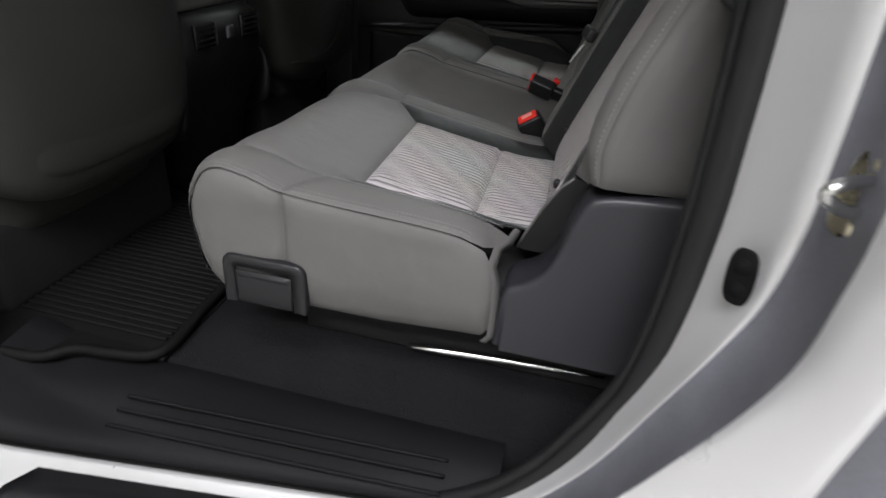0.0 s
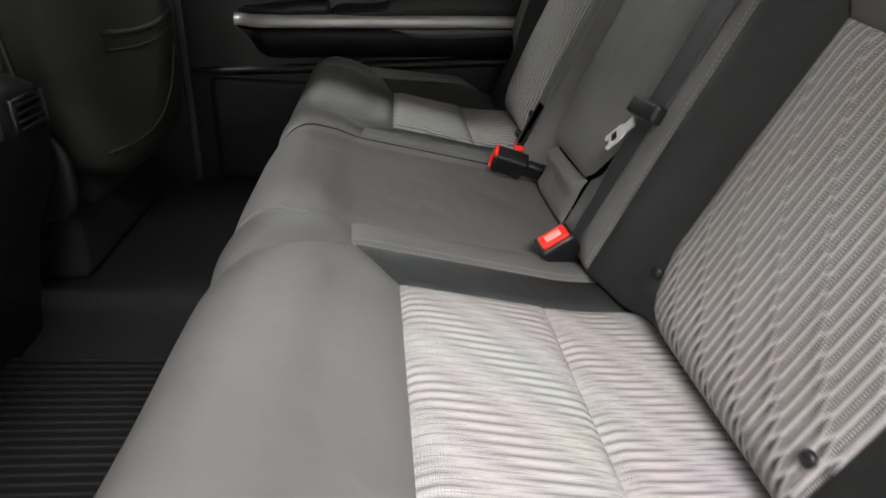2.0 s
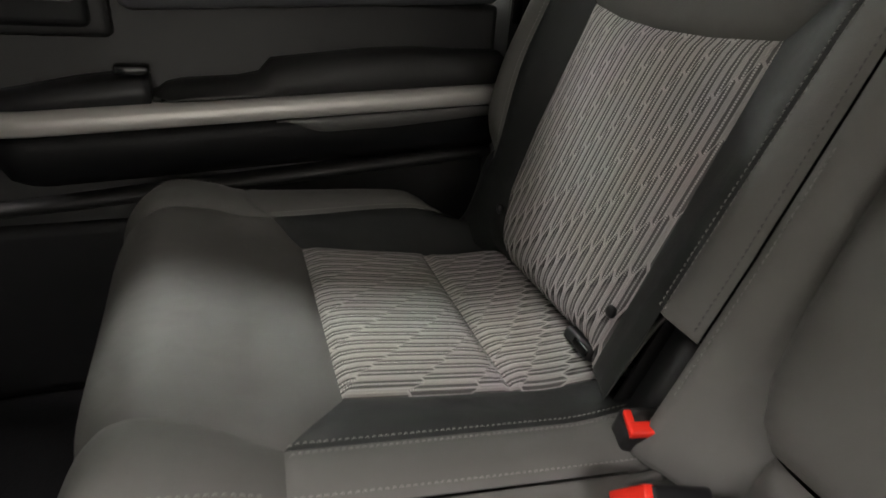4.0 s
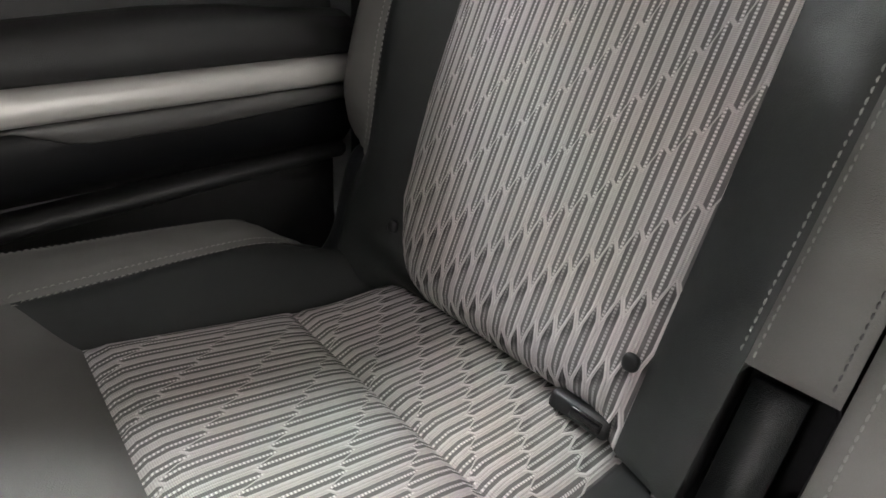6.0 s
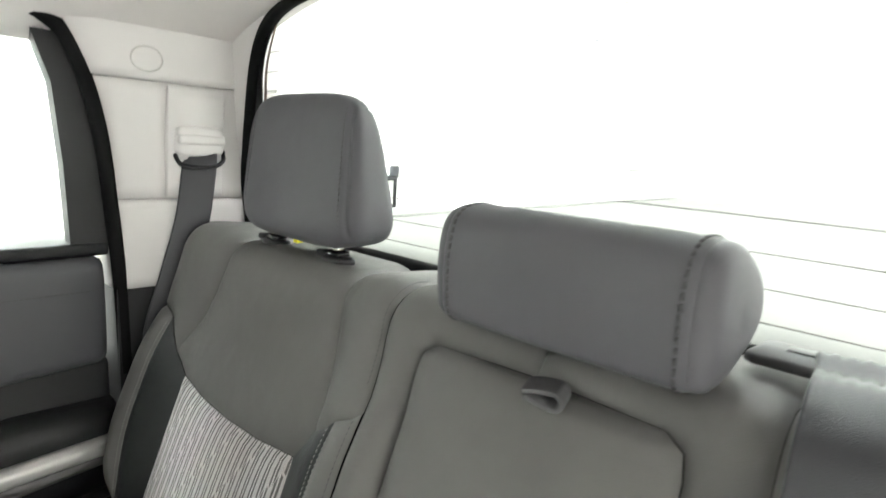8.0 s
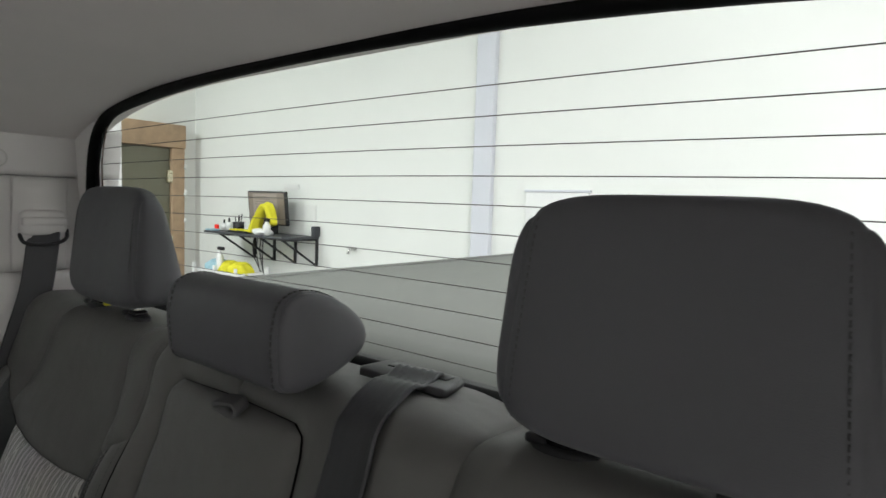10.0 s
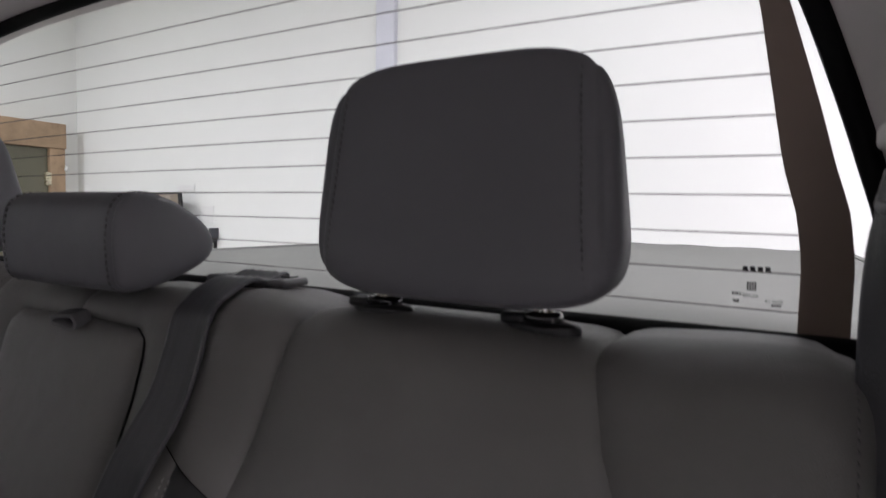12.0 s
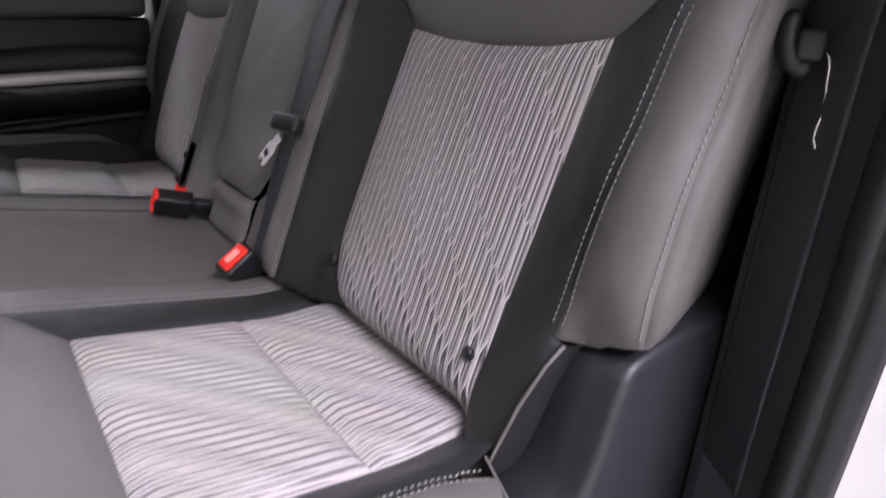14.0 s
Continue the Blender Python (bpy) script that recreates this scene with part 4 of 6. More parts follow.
def centre_belt():
    ob = thing("centre_seat_belt", (0.2, -0.21, 1.43), "dark grey centre seat belt over the bench backrest", "seat belt")
    f = back_surf(-1)
    way = [(0.233, -0.156, 1.4275), (0.226, -0.158, 1.4335)] + [f(u, v, 0.012) for u, v in ((0.162, 1.452), (0.164, 1.43), (0.167, 1.40), (0.168, 1.37), (0.165, 1.33), (0.159, 1.28), (0.152, 1.22), (0.148, 1.16), (0.146, 1.10), (0.145, 1.05), (0.138, 1.0), (0.134, 0.955))]
    nrm = [(0.1, 0, 1)] * 18 + [(-0.45, 0, 0.9)] * 8 + [(-0.93, 0.0, 0.37)] * 90
    part("webbing", strap(smoothed(way, 7), nrm, 0.047, 0.0042), WEBBING, ob)
    bezel = part("slot_bezel", spun(loft([[(x, y, z) for x, y in ((-0.022, -0.050), (-0.018, -0.054), (0.018, -0.046), (0.022, -0.040), (0.022, 0.046), (0.018, 0.050), (-0.016, 0.054), (-0.022, 0.048))] for z in (-0.0045, 0.0)] + [[(x * 0.94, y * 0.97, 0.0022) for x, y in ((-0.022, -0.050), (-0.018, -0.054), (0.018, -0.046), (0.022, -0.040), (0.022, 0.046), (0.018, 0.050), (-0.016, 0.054), (-0.022, 0.048))]]), pose(0.224, -0.152, 1.4275)), BEZEL, ob, "grey plastic belt slot bezel")
    part("slot", box(0.226, 0.238, -0.190, -0.118, 1.4285, 1.4308, 0.0006), FRIT, bezel)
    m = pose(0.012, -0.156, 1.128, 0, 22, 8)
    part("tongue_cover", spun(box(-0.010, 0.005, -0.025, 0.025, -0.010, 0.010, 0.005, 3), m), BLACK_PLASTIC, ob)
    tm = pose(0.000, -0.136, 1.102, 0, -62, 0) @ pose(0, 0, 0, 0, 0, -28)
    plate = [(0.014, -0.007), (0.014, 0.007), (0.002, 0.006), (-0.004, 0.0105), (-0.026, 0.0105), (-0.028, 0.006), (-0.0225, 0.0045), (-0.0225, -0.0045), (-0.028, -0.006), (-0.026, -0.0105), (-0.004, -0.0105), (0.002, -0.006)]
    tongue = part("tongue", spun(loft([[(x, y, z) for x, y in plate] for z in (-0.0012, 0.0012)]), tm), TONGUE, ob, "bright steel belt tongue", smooth=False)
    part("tongue_slot", spun(box(-0.017, -0.010, -0.0055, 0.0055, -0.0018, 0.0018), tm), FRIT, tongue)


centre_belt()


def side_belt(s):
    ob = thing("side_seat_belt", (0.2, s * 0.65, 1.5), "dark grey seat belt hanging from the pillar", "seat belt", "side seat belts")
    if s > 0:
        way = [(0.180, 0.642, 1.520), (0.176, 0.638, 1.49), (0.166, 0.640, 1.42), (0.145, 0.645, 1.34), (0.122, 0.648, 1.26), (0.118, 0.650, 1.18), (0.12, 0.650, 1.05)]
        nrm = (-0.35, -0.94, 0)
    else:
        way = [(0.180, -0.642, 1.520), (0.176, -0.638, 1.49), (0.158, -0.641, 1.42), (0.138, -0.646, 1.34), (0.122, -0.647, 1.262), (0.124, -0.646, 1.16), (0.128, -0.645, 0.94)]
        nrm = [(-0.35, 0.94, 0)] * 5 + [(-0.35 - 0.5 * k / 8, 0.94 - 0.44 * k / 8, 0) for k in range(9)] + [(-0.85, 0.5, 0)] * 30
    part("webbing", strap(smoothed(way, 6), nrm, 0.047, 0.0024), WEBBING, ob)
    cover = part("guide_cover", blob(0.180, s * 0.652, 1.535, 0.036, 0.018, 0.022, 5, 8), PILLAR, ob, "light grey belt guide cover")
    part("cover_ledge", box(0.146, 0.214, s * 0.630, s * 0.65, 1.530, 1.544, 0.005, 3), PILLAR, cover)
    part("guide_ring", tube(smoothed([(0.146, s * 0.648, 1.516), (0.150, s * 0.636, 1.502), (0.168, s * 0.632, 1.498), (0.196, s * 0.632, 1.500), (0.212, s * 0.636, 1.508), (0.216, s * 0.646, 1.522)], 4), 0.0032, 8), BLACK_PLASTIC, ob, "black belt guide ring")
    return ob


side_belt(1)
side_belt(-1)


def parked_tongue():
    ob = thing("parked_belt_tongue", (0.13, -0.645, 1.24), "black belt tongue with bent bright wire clip", "belt tongue")
    m = pose(0.112, -0.646, 1.243, 0, 8, 24)
    part("tongue_cover", spun(box(-0.005, 0.005, 0.000, 0.016, -0.010, 0.007, 0.004, 3), m), BLACK_PLASTIC, ob)
    grip = smoothed([(0.000, 0.018, 0.014), (-0.003, 0.020, 0.009), (-0.004, 0.020, 0.0), (-0.003, 0.017, -0.009), (0.0, 0.012, -0.013), (0.002, 0.006, -0.014)], 4)
    part("side_grip", spun(tube(grip, [0.0036] + [0.0054] * (len(grip) - 2) + [0.0036], 10), m), BLACK_PLASTIC, ob)
    part("wire_clip", tube(smoothed([(0.120, -0.640, 1.240), (0.119, -0.646, 1.235), (0.119, -0.648, 1.224), (0.120, -0.650, 1.208), (0.119, -0.649, 1.194), (0.119, -0.652, 1.186)], 5), 0.0011, 8), STEEL, ob, "bright bent wire")
    part("clip_end", tube([(0.119, -0.663, 1.212), (0.119, -0.664, 1.200)], 0.0013, 8), STEEL, ob, "bright wire end")


parked_tongue()


# ---- cab floor and near side ----
def cab_floor():
    rings = []
    for i in range(61):
        x = -2.0 + 0.07 * i if i < 20 else -0.60 + 0.95 * (i - 20) / 40
        ring = []
        for j in range(45):
            y = -0.605 + 1.325 * (j / 44) ** 1.4
            z = 0.690 + 0.068 * sstep(-0.50, -0.36, x) * sstep(-0.605, -0.53, y) + 0.004 * noise.noise((x * 9, y * 9, 0))
            ring.append((x, y, z))
        rings.append(ring + [(x, 0.72, 0.58), (x, -0.605, 0.58)])
    return loft(rings)


structure("floor", cab_floor(), CARPET, "black carpet on the cab floor", "floor", True)


def rubber_mat():
    ob = thing("rubber_mat", (-0.75, -0.35, 0.69), "black ribbed rubber floor mat with raised rim", "floor mat")
    part("sheet", box(-1.02, -0.490, -0.615, -0.02, 0.692, 0.699, 0.003), RUBBER, ob)
    rim = smoothed([(-1.02, -0.66, 0.704), (-0.80, -0.672, 0.704), (-0.69, -0.674, 0.704), (-0.64, -0.666, 0.704), (-0.61, -0.640, 0.705), (-0.56, -0.632, 0.705), (-0.51, -0.622, 0.706), (-0.492, -0.600, 0.708), (-0.492, -0.55, 0.710), (-0.500, -0.45, 0.710), (-0.500, -0.04, 0.710)], 6)
    part("rim", tube(rim, 0.008, 8), RUBBER, ob)
    part("apron", loft([[(-1.02, y, z) for y, z in ((-0.66, 0.700), (-0.60, 0.699), (-0.60, 0.692), (-0.66, 0.692))], [(-0.65, y, z) for y, z in ((-0.666, 0.700), (-0.60, 0.699), (-0.60, 0.692), (-0.666, 0.692))], [(-0.60, y, z) for y, z in ((-0.635, 0.700), (-0.60, 0.699), (-0.60, 0.692), (-0.635, 0.692))], [(-0.51, y, z) for y, z in ((-0.62, 0.700), (-0.60, 0.699), (-0.60, 0.692), (-0.62, 0.692))]]), RUBBER, ob, smooth=False)
    for k in range(42):
        y = -0.578 + k * 0.0134
        part("rib", box(-1.0, -0.510, y - 0.0032, y + 0.0032, 0.698, 0.7035, 0.0015, 1), RUBBER, ob)


rubber_mat()


def seat_rail():
    ob = thing("seat_rail", (0, -0.55, 0.765), "thin bright metal strip at the foot of the seat", "rail")
    rings = []
    for k in range(9):
        t = k / 8
        x, y, z, h = -0.150 + 0.255 * t, -0.560 + 0.012 * t, 0.772 + 0.010 * t, 0.0045 * (0.35 + math.sin(math.pi * min(1, t + 0.12)) * 0.65)
        rings.append([(x, y - 0.004, z - h), (x, y + 0.004, z - h), (x, y + 0.004, z + h), (x, y - 0.004, z + h)])
    part("strip", loft(rings), STEEL, ob)
    part("rail_body", box(-0.30, 0.12, -0.55, 0.55, 0.76, 0.845, 0.006), CORE, ob, "dark under-seat box")


seat_rail()


def side_trim(s):
    """Moulded plastic trim between the seat and the door opening: an S-shaped ledge over a flat face."""
    ob = thing("side_trim_panel", (0.1, s * 0.6, 0.77), "dark grey moulded plastic trim beside the rear seat", "trim panel", "side trim panels")
    edge = smoothed([(-0.0385, 0.846), (-0.038, 0.880), (-0.0365, 0.908), (-0.031, 0.924), (-0.014, 0.933), (0.004, 0.950), (0.014, 0.972), (0.021, 0.998), (0.028, 1.025), (0.036, 1.040), (0.050, 1.047), (0.080, 1.051), (0.140, 1.054), (0.250, 1.056)], 4)
    edge = [Vector((p[0], p[1])) for p in edge]
    n = len(edge)

    def row(y, inward):
        out = []
        for i, p in enumerate(edge):
            d = (edge[min(i + 1, n - 1)] - edge[max(i - 1, 0)]).normalized()
            out.append((p.x + d.y * inward, s * y, max(0.842, p.y - d.x * inward)))
        return out
    rows = [row(0.540, 0.006), row(0.556, 0.001), row(0.572, -0.001), row(0.583, -0.0015), row(0.5895, -0.001), row(0.594, 0.0), row(0.599, 0.0), row(0.6075, 0.0005), row(0.6110, 0.0015), row(0.6128, 0.0042), row(0.6135, 0.010)]
    rows.append([(x, s * 0.6165, 0.842) for x, y, z in rows[-1]])
    bm = loft(rows, caps=False, closed=False)
    bmesh.ops.recalc_face_normals(bm, faces=bm.faces)
    part("moulding", bm, SIDE_PLASTIC, ob)
    part("backing", box(0.0, 0.25, s * 0.555, s * 0.606, 0.845, 0.93, 0.01), SIDE_PLASTIC, ob)
    return ob


side_trim(-1)
side_trim(1)


def section_along(way, profile, outward=(0, -1, 0)):
    """Sweeps an open profile of (outward, across) steps along a way."""
    pts = [Vector(p) for p in way]
    rings = []
    for i, p in enumerate(pts):
        d = (pts[min(i + 1, len(pts) - 1)] - pts[max(i - 1, 0)]).normalized()
        o = Vector(outward)
        nrm = d.cross(o).normalized()
        rings.append([p + o * a + nrm * b for a, b in profile])
    return loft(rings, caps=False, closed=False)


# the near door opening: down the rear pillar, along the sill, up the centre pillar
OPENING = smoothed([(-0.306, -0.693, 1.722), (-0.05, -0.693, 1.705), (0.025, -0.693, 1.65), (0.065, -0.693, 1.54), (0.085, -0.693, 1.4), (0.104, -0.693, 1.2568), (0.113, -0.693, 1.119), (0.114, -0.693, 1.06), (0.112, -0.693, 0.985), (0.101, -0.693, 0.900), (0.071, -0.693, 0.824), (0.036, -0.693, 0.756), (-0.014, -0.693, 0.696), (-0.09, -0.693, 0.648), (-0.2, -0.693, 0.634), (-0.35, -0.693, 0.63), (-0.56, -0.693, 0.632), (-0.65, -0.693, 0.652), (-0.7, -0.693, 0.705), (-0.735, -0.693, 0.82), (-0.76, -0.693, 1.2)], 8)


def door_jamb():
    ob = thing("door_jamb", (0.1, -0.7, 0.66), "silver painted body round the open rear door", "car body")
    part("weatherstrip", section_along(OPENING, [(-0.014, -0.006), (-0.012, 0.002), (-0.008, 0.008), (0.0, 0.011), (0.006, 0.008), (0.007, 0.004), (0.011, 0.006), (0.016, 0.003), (0.021, -0.004), (0.0235, -0.012), (0.017, -0.018)]), SEAL, ob, "black rubber door seal")
    # edges of the stamped steel from the seal outwards, from the roof down to the sill
    lip = [(0.030, -0.700, 1.655), (0.070, -0.700, 1.54), (0.092, -0.700, 1.40), (0.110, -0.700, 1.257), (0.119, -0.700, 1.130), (0.121, -0.700, 1.085), (0.119, -0.700, 1.010), (0.110, -0.700, 0.930), (0.088, -0.700, 0.860), (0.056, -0.700, 0.790), (0.010, -0.700, 0.725), (-0.06, -0.700, 0.660)]
    flange = [(0.060, -0.765, 1.69), (0.108, -0.766, 1.57), (0.135, -0.768, 1.42), (0.153, -0.768, 1.28), (0.162, -0.768, 1.146), (0.163, -0.767, 1.100), (0.157, -0.765, 1.048), (0.140, -0.760, 0.992), (0.118, -0.751, 0.925), (0.082, -0.738, 0.822), (0.026, -0.730, 0.730), (-0.05, -0.726, 0.650)]
    step = [(0.071, -0.832, 1.714), (0.119, -0.834, 1.589), (0.145, -0.836, 1.439), (0.160, -0.836, 1.299), (0.166, -0.835, 1.157), (0.165, -0.835, 1.104), (0.161, -0.832, 1.049), (0.144, -0.826, 0.993), (0.122, -0.819, 0.939), (0.089, -0.809, 0.864), (0.029, -0.800, 0.759), (-0.051, -0.795, 0.649)]
    skin = [(0.106, -0.874, 1.726), (0.148, -0.876, 1.596), (0.172, -0.878, 1.446), (0.185, -0.878, 1.306), (0.191, -0.877, 1.156), (0.191, -0.874, 1.091), (0.188, -0.872, 1.051), (0.184, -0.870, 1.006), (0.180, -0.868, 0.956), (0.166, -0.864, 0.876), (0.131, -0.860, 0.766), (0.096, -0.858, 0.646)]
    lip, flange, step, skin = [[Vector(p) for p in smoothed(c, 6)] for c in (lip, flange, step, skin)]

    def between(a, b, steps):
        return [[p.lerp(q, k) + Vector((dx, dy, 0)) for p, q in zip(a, b)] for k, dx, dy in steps]
    part("inner_flange", loft(between(lip, flange, [(0.0, 0, 0), (0.35, 0.002, -0.002), (0.7, 0.001, -0.004), (0.88, 0, -0.004), (0.96, 0, -0.002), (1.0, 0.001, 0.001)]), caps=False, closed=False), PAINT, ob)
    # shaded step of the silver jamb; the shade is put into the colour
    part("step_flange", loft(between(flange, step, [(0.0, 0.001, 0.001), (0.12, 0.004, 0.002), (0.45, 0.006, 0.003), (0.8, 0.004, 0.003), (0.94, 0.001, 0.002), (1.0, 0.0, 0.0)]), caps=False, closed=False), PAINT_SHADED, ob, "silver jamb step, coloured grey for shade")
    part("outer_flange", loft(between(step, skin, [(0.0, 0, 0), (0.1, -0.001, -0.004), (0.5, 0.002, -0.006), (0.86, -0.001, -0.004), (0.95, 0, -0.002), (1.0, 0.003, 0.001)]), caps=False, closed=False), PAINT, ob)
    # body skin past the jamb, shade coloured in the same way
    part("skin_return", loft([[p + Vector((dx, dy, dz)) for p in skin] for dx, dy, dz in ((0.003, 0.001, 0.0), (0.008, 0.010, -0.002), (0.06, 0.012, -0.006), (0.22, 0.016, -0.03))], caps=False, closed=False), PAINT_SHADED, ob, "silver body skin beyond the jamb, coloured grey for shade")
    # two ribbed rubber knobs on one oblong base, seated on the inner flange
    seat_at = pose(0.1405, -0.7545, 1.064, 0, 0, -38) @ Matrix.Rotation(radians(-4), 4, "Y")
    plug = part("rubber_plug", spun(blob(0, 0, 0, 0.0105, 0.0022, 0.0225, 3, 8), seat_at), RUBBER, ob, "black rubber plug with two ribbed knobs")
    for dz in (-0.0095, 0.0095):
        knob = bmesh.new()
        for k, r in enumerate((0.0078, 0.0066, 0.0050, 0.0030)):
            ring = blob(0, -0.0012 - 0.0011 * k, dz, r, 0.0012, r, 2.2, 4)
            me = bpy.data.meshes.new("ring")
            ring.to_mesh(me)
            knob.from_mesh(me)
            bpy.data.meshes.remove(me)
        part("knob", spun(knob, seat_at), RUBBER, plug)
    plate = part("striker_plate", spun(blob(0, 0, 0, 0.019, 0.004, 0.030, 4, 6), pose(0.1755, -0.797, 1.150, 0, 6, -62)), ZINC, ob, "zinc plated door striker")
    part("striker_loop", tube(smoothed([(0.172, -0.800, 1.163), (0.158, -0.812, 1.164), (0.146, -0.818, 1.161), (0.143, -0.819, 1.157), (0.146, -0.818, 1.153), (0.158, -0.812, 1.146), (0.172, -0.800, 1.143)], 5), 0.0040, 10), STEEL, plate)
    for z in (1.131, 1.171):
        part("screw", blob(0.1725, -0.800, z, 0.005, 0.004, 0.005, 2.2, 4), ZINC, plate)
    return ob


door_jamb()


def sill_out(x):
    """The sill's outer edge, which swings out a little towards the front."""
    return -0.716 + 0.124 * max(-0.42, x + 0.21)


def sill_plate():
    ob = thing("sill_plate", (-0.35, -0.66, 0.67), "black ribbed plastic door sill plate", "sill plate")
    xs = [-0.70, -0.66, -0.62, -0.56, -0.5, -0.4, -0.3, -0.2, -0.1, -0.04, 0.0]
    rings = []
    for x in xs:
        o = sill_out(x)
        rise = 0.03 * sstep(-0.60, -0.70, x)
        rings.append([(x, y, z + rise) for y, z in ((-0.600, 0.684), (-0.612, 0.688), (-0.632, 0.6865), (-0.66, 0.682), (o + 0.022, 0.672), (o + 0.010, 0.667), (o + 0.003, 0.661), (o, 0.652), (o + 0.002, 0.635))])
    part("plate", loft(rings, caps=False, closed=False), SILL, ob)
    for y, z in ((-0.6535, 0.6830), (-0.6745, 0.6795), (-0.697, 0.6745)):
        rings = [[(x, y + 0.055 * (x + 0.065) + dy, z + dz) for dy, dz in ((-0.0025, -0.001), (-0.0012, 0.0028), (0.0012, 0.0028), (0.0025, -0.001))] for x in (-0.50, -0.49, -0.38, -0.27, -0.16, -0.072, -0.065)]
        part("rib", loft(rings), SILL, ob)
    seal = smoothed([(x, sill_out(x) - 0.003, 0.650) for x in (-0.72, -0.6, -0.5, -0.4, -0.3, -0.2, -0.1, 0.0)], 4)
    part("edge_seal", tube(seal, 0.0045, 8), RUBBER, ob, "thin black rubber sill seal")


sill_plate()


def rocker():
    """The painted sill below the door: a rounded lip, a flat ledge and the outer skin."""
    rings = []
    for x in [-0.74 + 0.78 * k / 16 for k in range(17)]:
        o = sill_out(x) - 0.004
        rings.append([(x, o + y, z) for y, z in ((0.03, 0.60), (0.004, 0.640), (0.0, 0.652), (-0.005, 0.6565), (-0.011, 0.6555), (-0.018, 0.651), (-0.09, 0.648), (-0.104, 0.642), (-0.112, 0.625), (-0.116, 0.52), (0.0, 0.52))])
    return loft(rings)


structure("rocker", rocker(), PAINT, "silver painted rocker below the door", "car body", True)
film = thing("sill_film", (-0.3, -0.8, 0.655), "black protective film on the painted sill", "film")
part("sheet", loft([[(x, sill_out(x) - 0.004 + y, z) for y, z in ((-0.024 - slant, 0.6515), (-0.084, 0.6490), (-0.084, 0.6505), (-0.024 - slant, 0.6530))] for x, slant in ((-0.562, 0.03), (-0.545, 0.0), (-0.4, 0.0), (-0.2, 0.0), (0.0, 0.0))]), FILM, film)


# ---- far door and pillars ----
def far_door():
    ob = thing("far_rear_door", (-0.3, 0.72, 0.68), "closed black rear passenger door with silver trim strip", "car door")
    part("door_panel", box(-0.70, 0.065, 0.690, 0.76, 0.66, 1.22, 0.01), DOOR_VINYL, ob)
    pad_xs = [-0.402, -0.396, -0.385, -0.3, -0.2, -0.1, 0.0, 0.046, 0.055, 0.058]
    pad_in = [0.02, 0.006, 0.0, 0.0, 0.0, 0.0, 0.0, 0.0, 0.006, 0.02]
    rings = []
    for x, d in zip(pad_xs, pad_in):
        low = 1.222 + 0.058 * (x - 0.05)
        rings.append([(x, y + d * 0.6, z) for y, z in ((0.71, low + d), (0.676, low + d), (0.667, low + 0.004 + d), (0.664, low + 0.016 + d), (0.664, 1.356 - d), (0.668, 1.368 - d), (0.678, 1.374 - d), (0.71, 1.374 - d))])
    pad = part("upper_pad", loft(rings), DOOR_PAD_LIT, ob, "padded upper door panel, colour lightened for window light")
    row = bmesh.new()
    for k in range(70):
        x = -0.39 + 0.0062 * k
        box(x, x + 0.0044, 0.6632, 0.6645, 1.3275, 1.3288, bm=row)
    tagged(part("stitching", row, THREAD_DARK, pad, smooth=False), kind="stuff")
    part("front_panel", box(-0.70, -0.406, 0.676, 0.71, 1.166, 1.374, 0.012, 3), DOOR_VINYL, ob)
    part("belt_moulding", box(-0.70, 0.065, 0.672, 0.76, 1.374, 1.392, 0.005), BLACK_PLASTIC, ob)

    def run(profile, xs):
        return loft([[(x, y, z + 0.058 * (x + 0.25)) for y, z in profile(x)] for x in xs])
    xs = [-0.585, -0.580, -0.572, -0.56, -0.54, -0.5, -0.4, -0.3, -0.2, -0.1, 0.0, 0.062]
    tip = lambda x: 0.045 * (1 - sstep(-0.592, -0.52, x))
    # satin strip: a slanted top face that catches the light and an upright face below it
    strip = lambda x: [(0.70, 1.1085), (0.648 + tip(x), 1.1085), (0.636 + tip(x), 1.1015), (0.634 + tip(x), 1.0985), (0.634 + tip(x), 1.086), (0.637 + tip(x), 1.0825), (0.70, 1.0825)]
    part("silver_strip", run(strip, xs), SILVER_TRIM, ob, "satin silver trim strip")
    swx = [-0.578, -0.565, -0.54, -0.5, -0.45, -0.40, -0.385, -0.376]
    deck = lambda x: [(0.70, 1.122 + 0.018 * sstep(-0.58, -0.40, x)), (0.672, 1.121 + 0.018 * sstep(-0.58, -0.40, x)), (0.652 + tip(x), 1.116 + 0.016 * sstep(-0.58, -0.40, x)), (0.646 + tip(x), 1.109), (0.70, 1.108)]
    part("switch_panel", run(deck, swx), BLACK_PLASTIC, ob, "black plastic window switch panel")
    part("switch", spun(box(-0.018, 0.018, -0.012, 0.012, -0.004, 0.006, 0.003), pose(-0.392, 0.664, 1.135)), GLOSS_BLACK, ob, "glossy black window switch")
    padx = [-0.374, -0.370, -0.36, -0.34, -0.28, -0.255, -0.24, -0.2, -0.12, -0.05, 0.0, 0.062]
    nose = lambda x: 0.012 * (1 - sstep(-0.376, -0.352, x))
    over = lambda x: 1.128 + 0.020 * sstep(-0.262, -0.236, x) + 0.006 * sstep(-0.24, -0.1, x) - 0.009 * sstep(-0.08, 0.06, x) - nose(x)
    rest = lambda x: [(0.70, over(x)), (0.674, over(x)), (0.655 + nose(x), over(x) - 0.005), (0.645 + nose(x), over(x) - 0.014), (0.641 + nose(x), 1.1115 + 0.3 * nose(x)), (0.646 + nose(x), 1.108), (0.70, 1.108)]
    part("armrest", run(rest, padx), DOOR_VINYL, ob, "black padded door armrest")
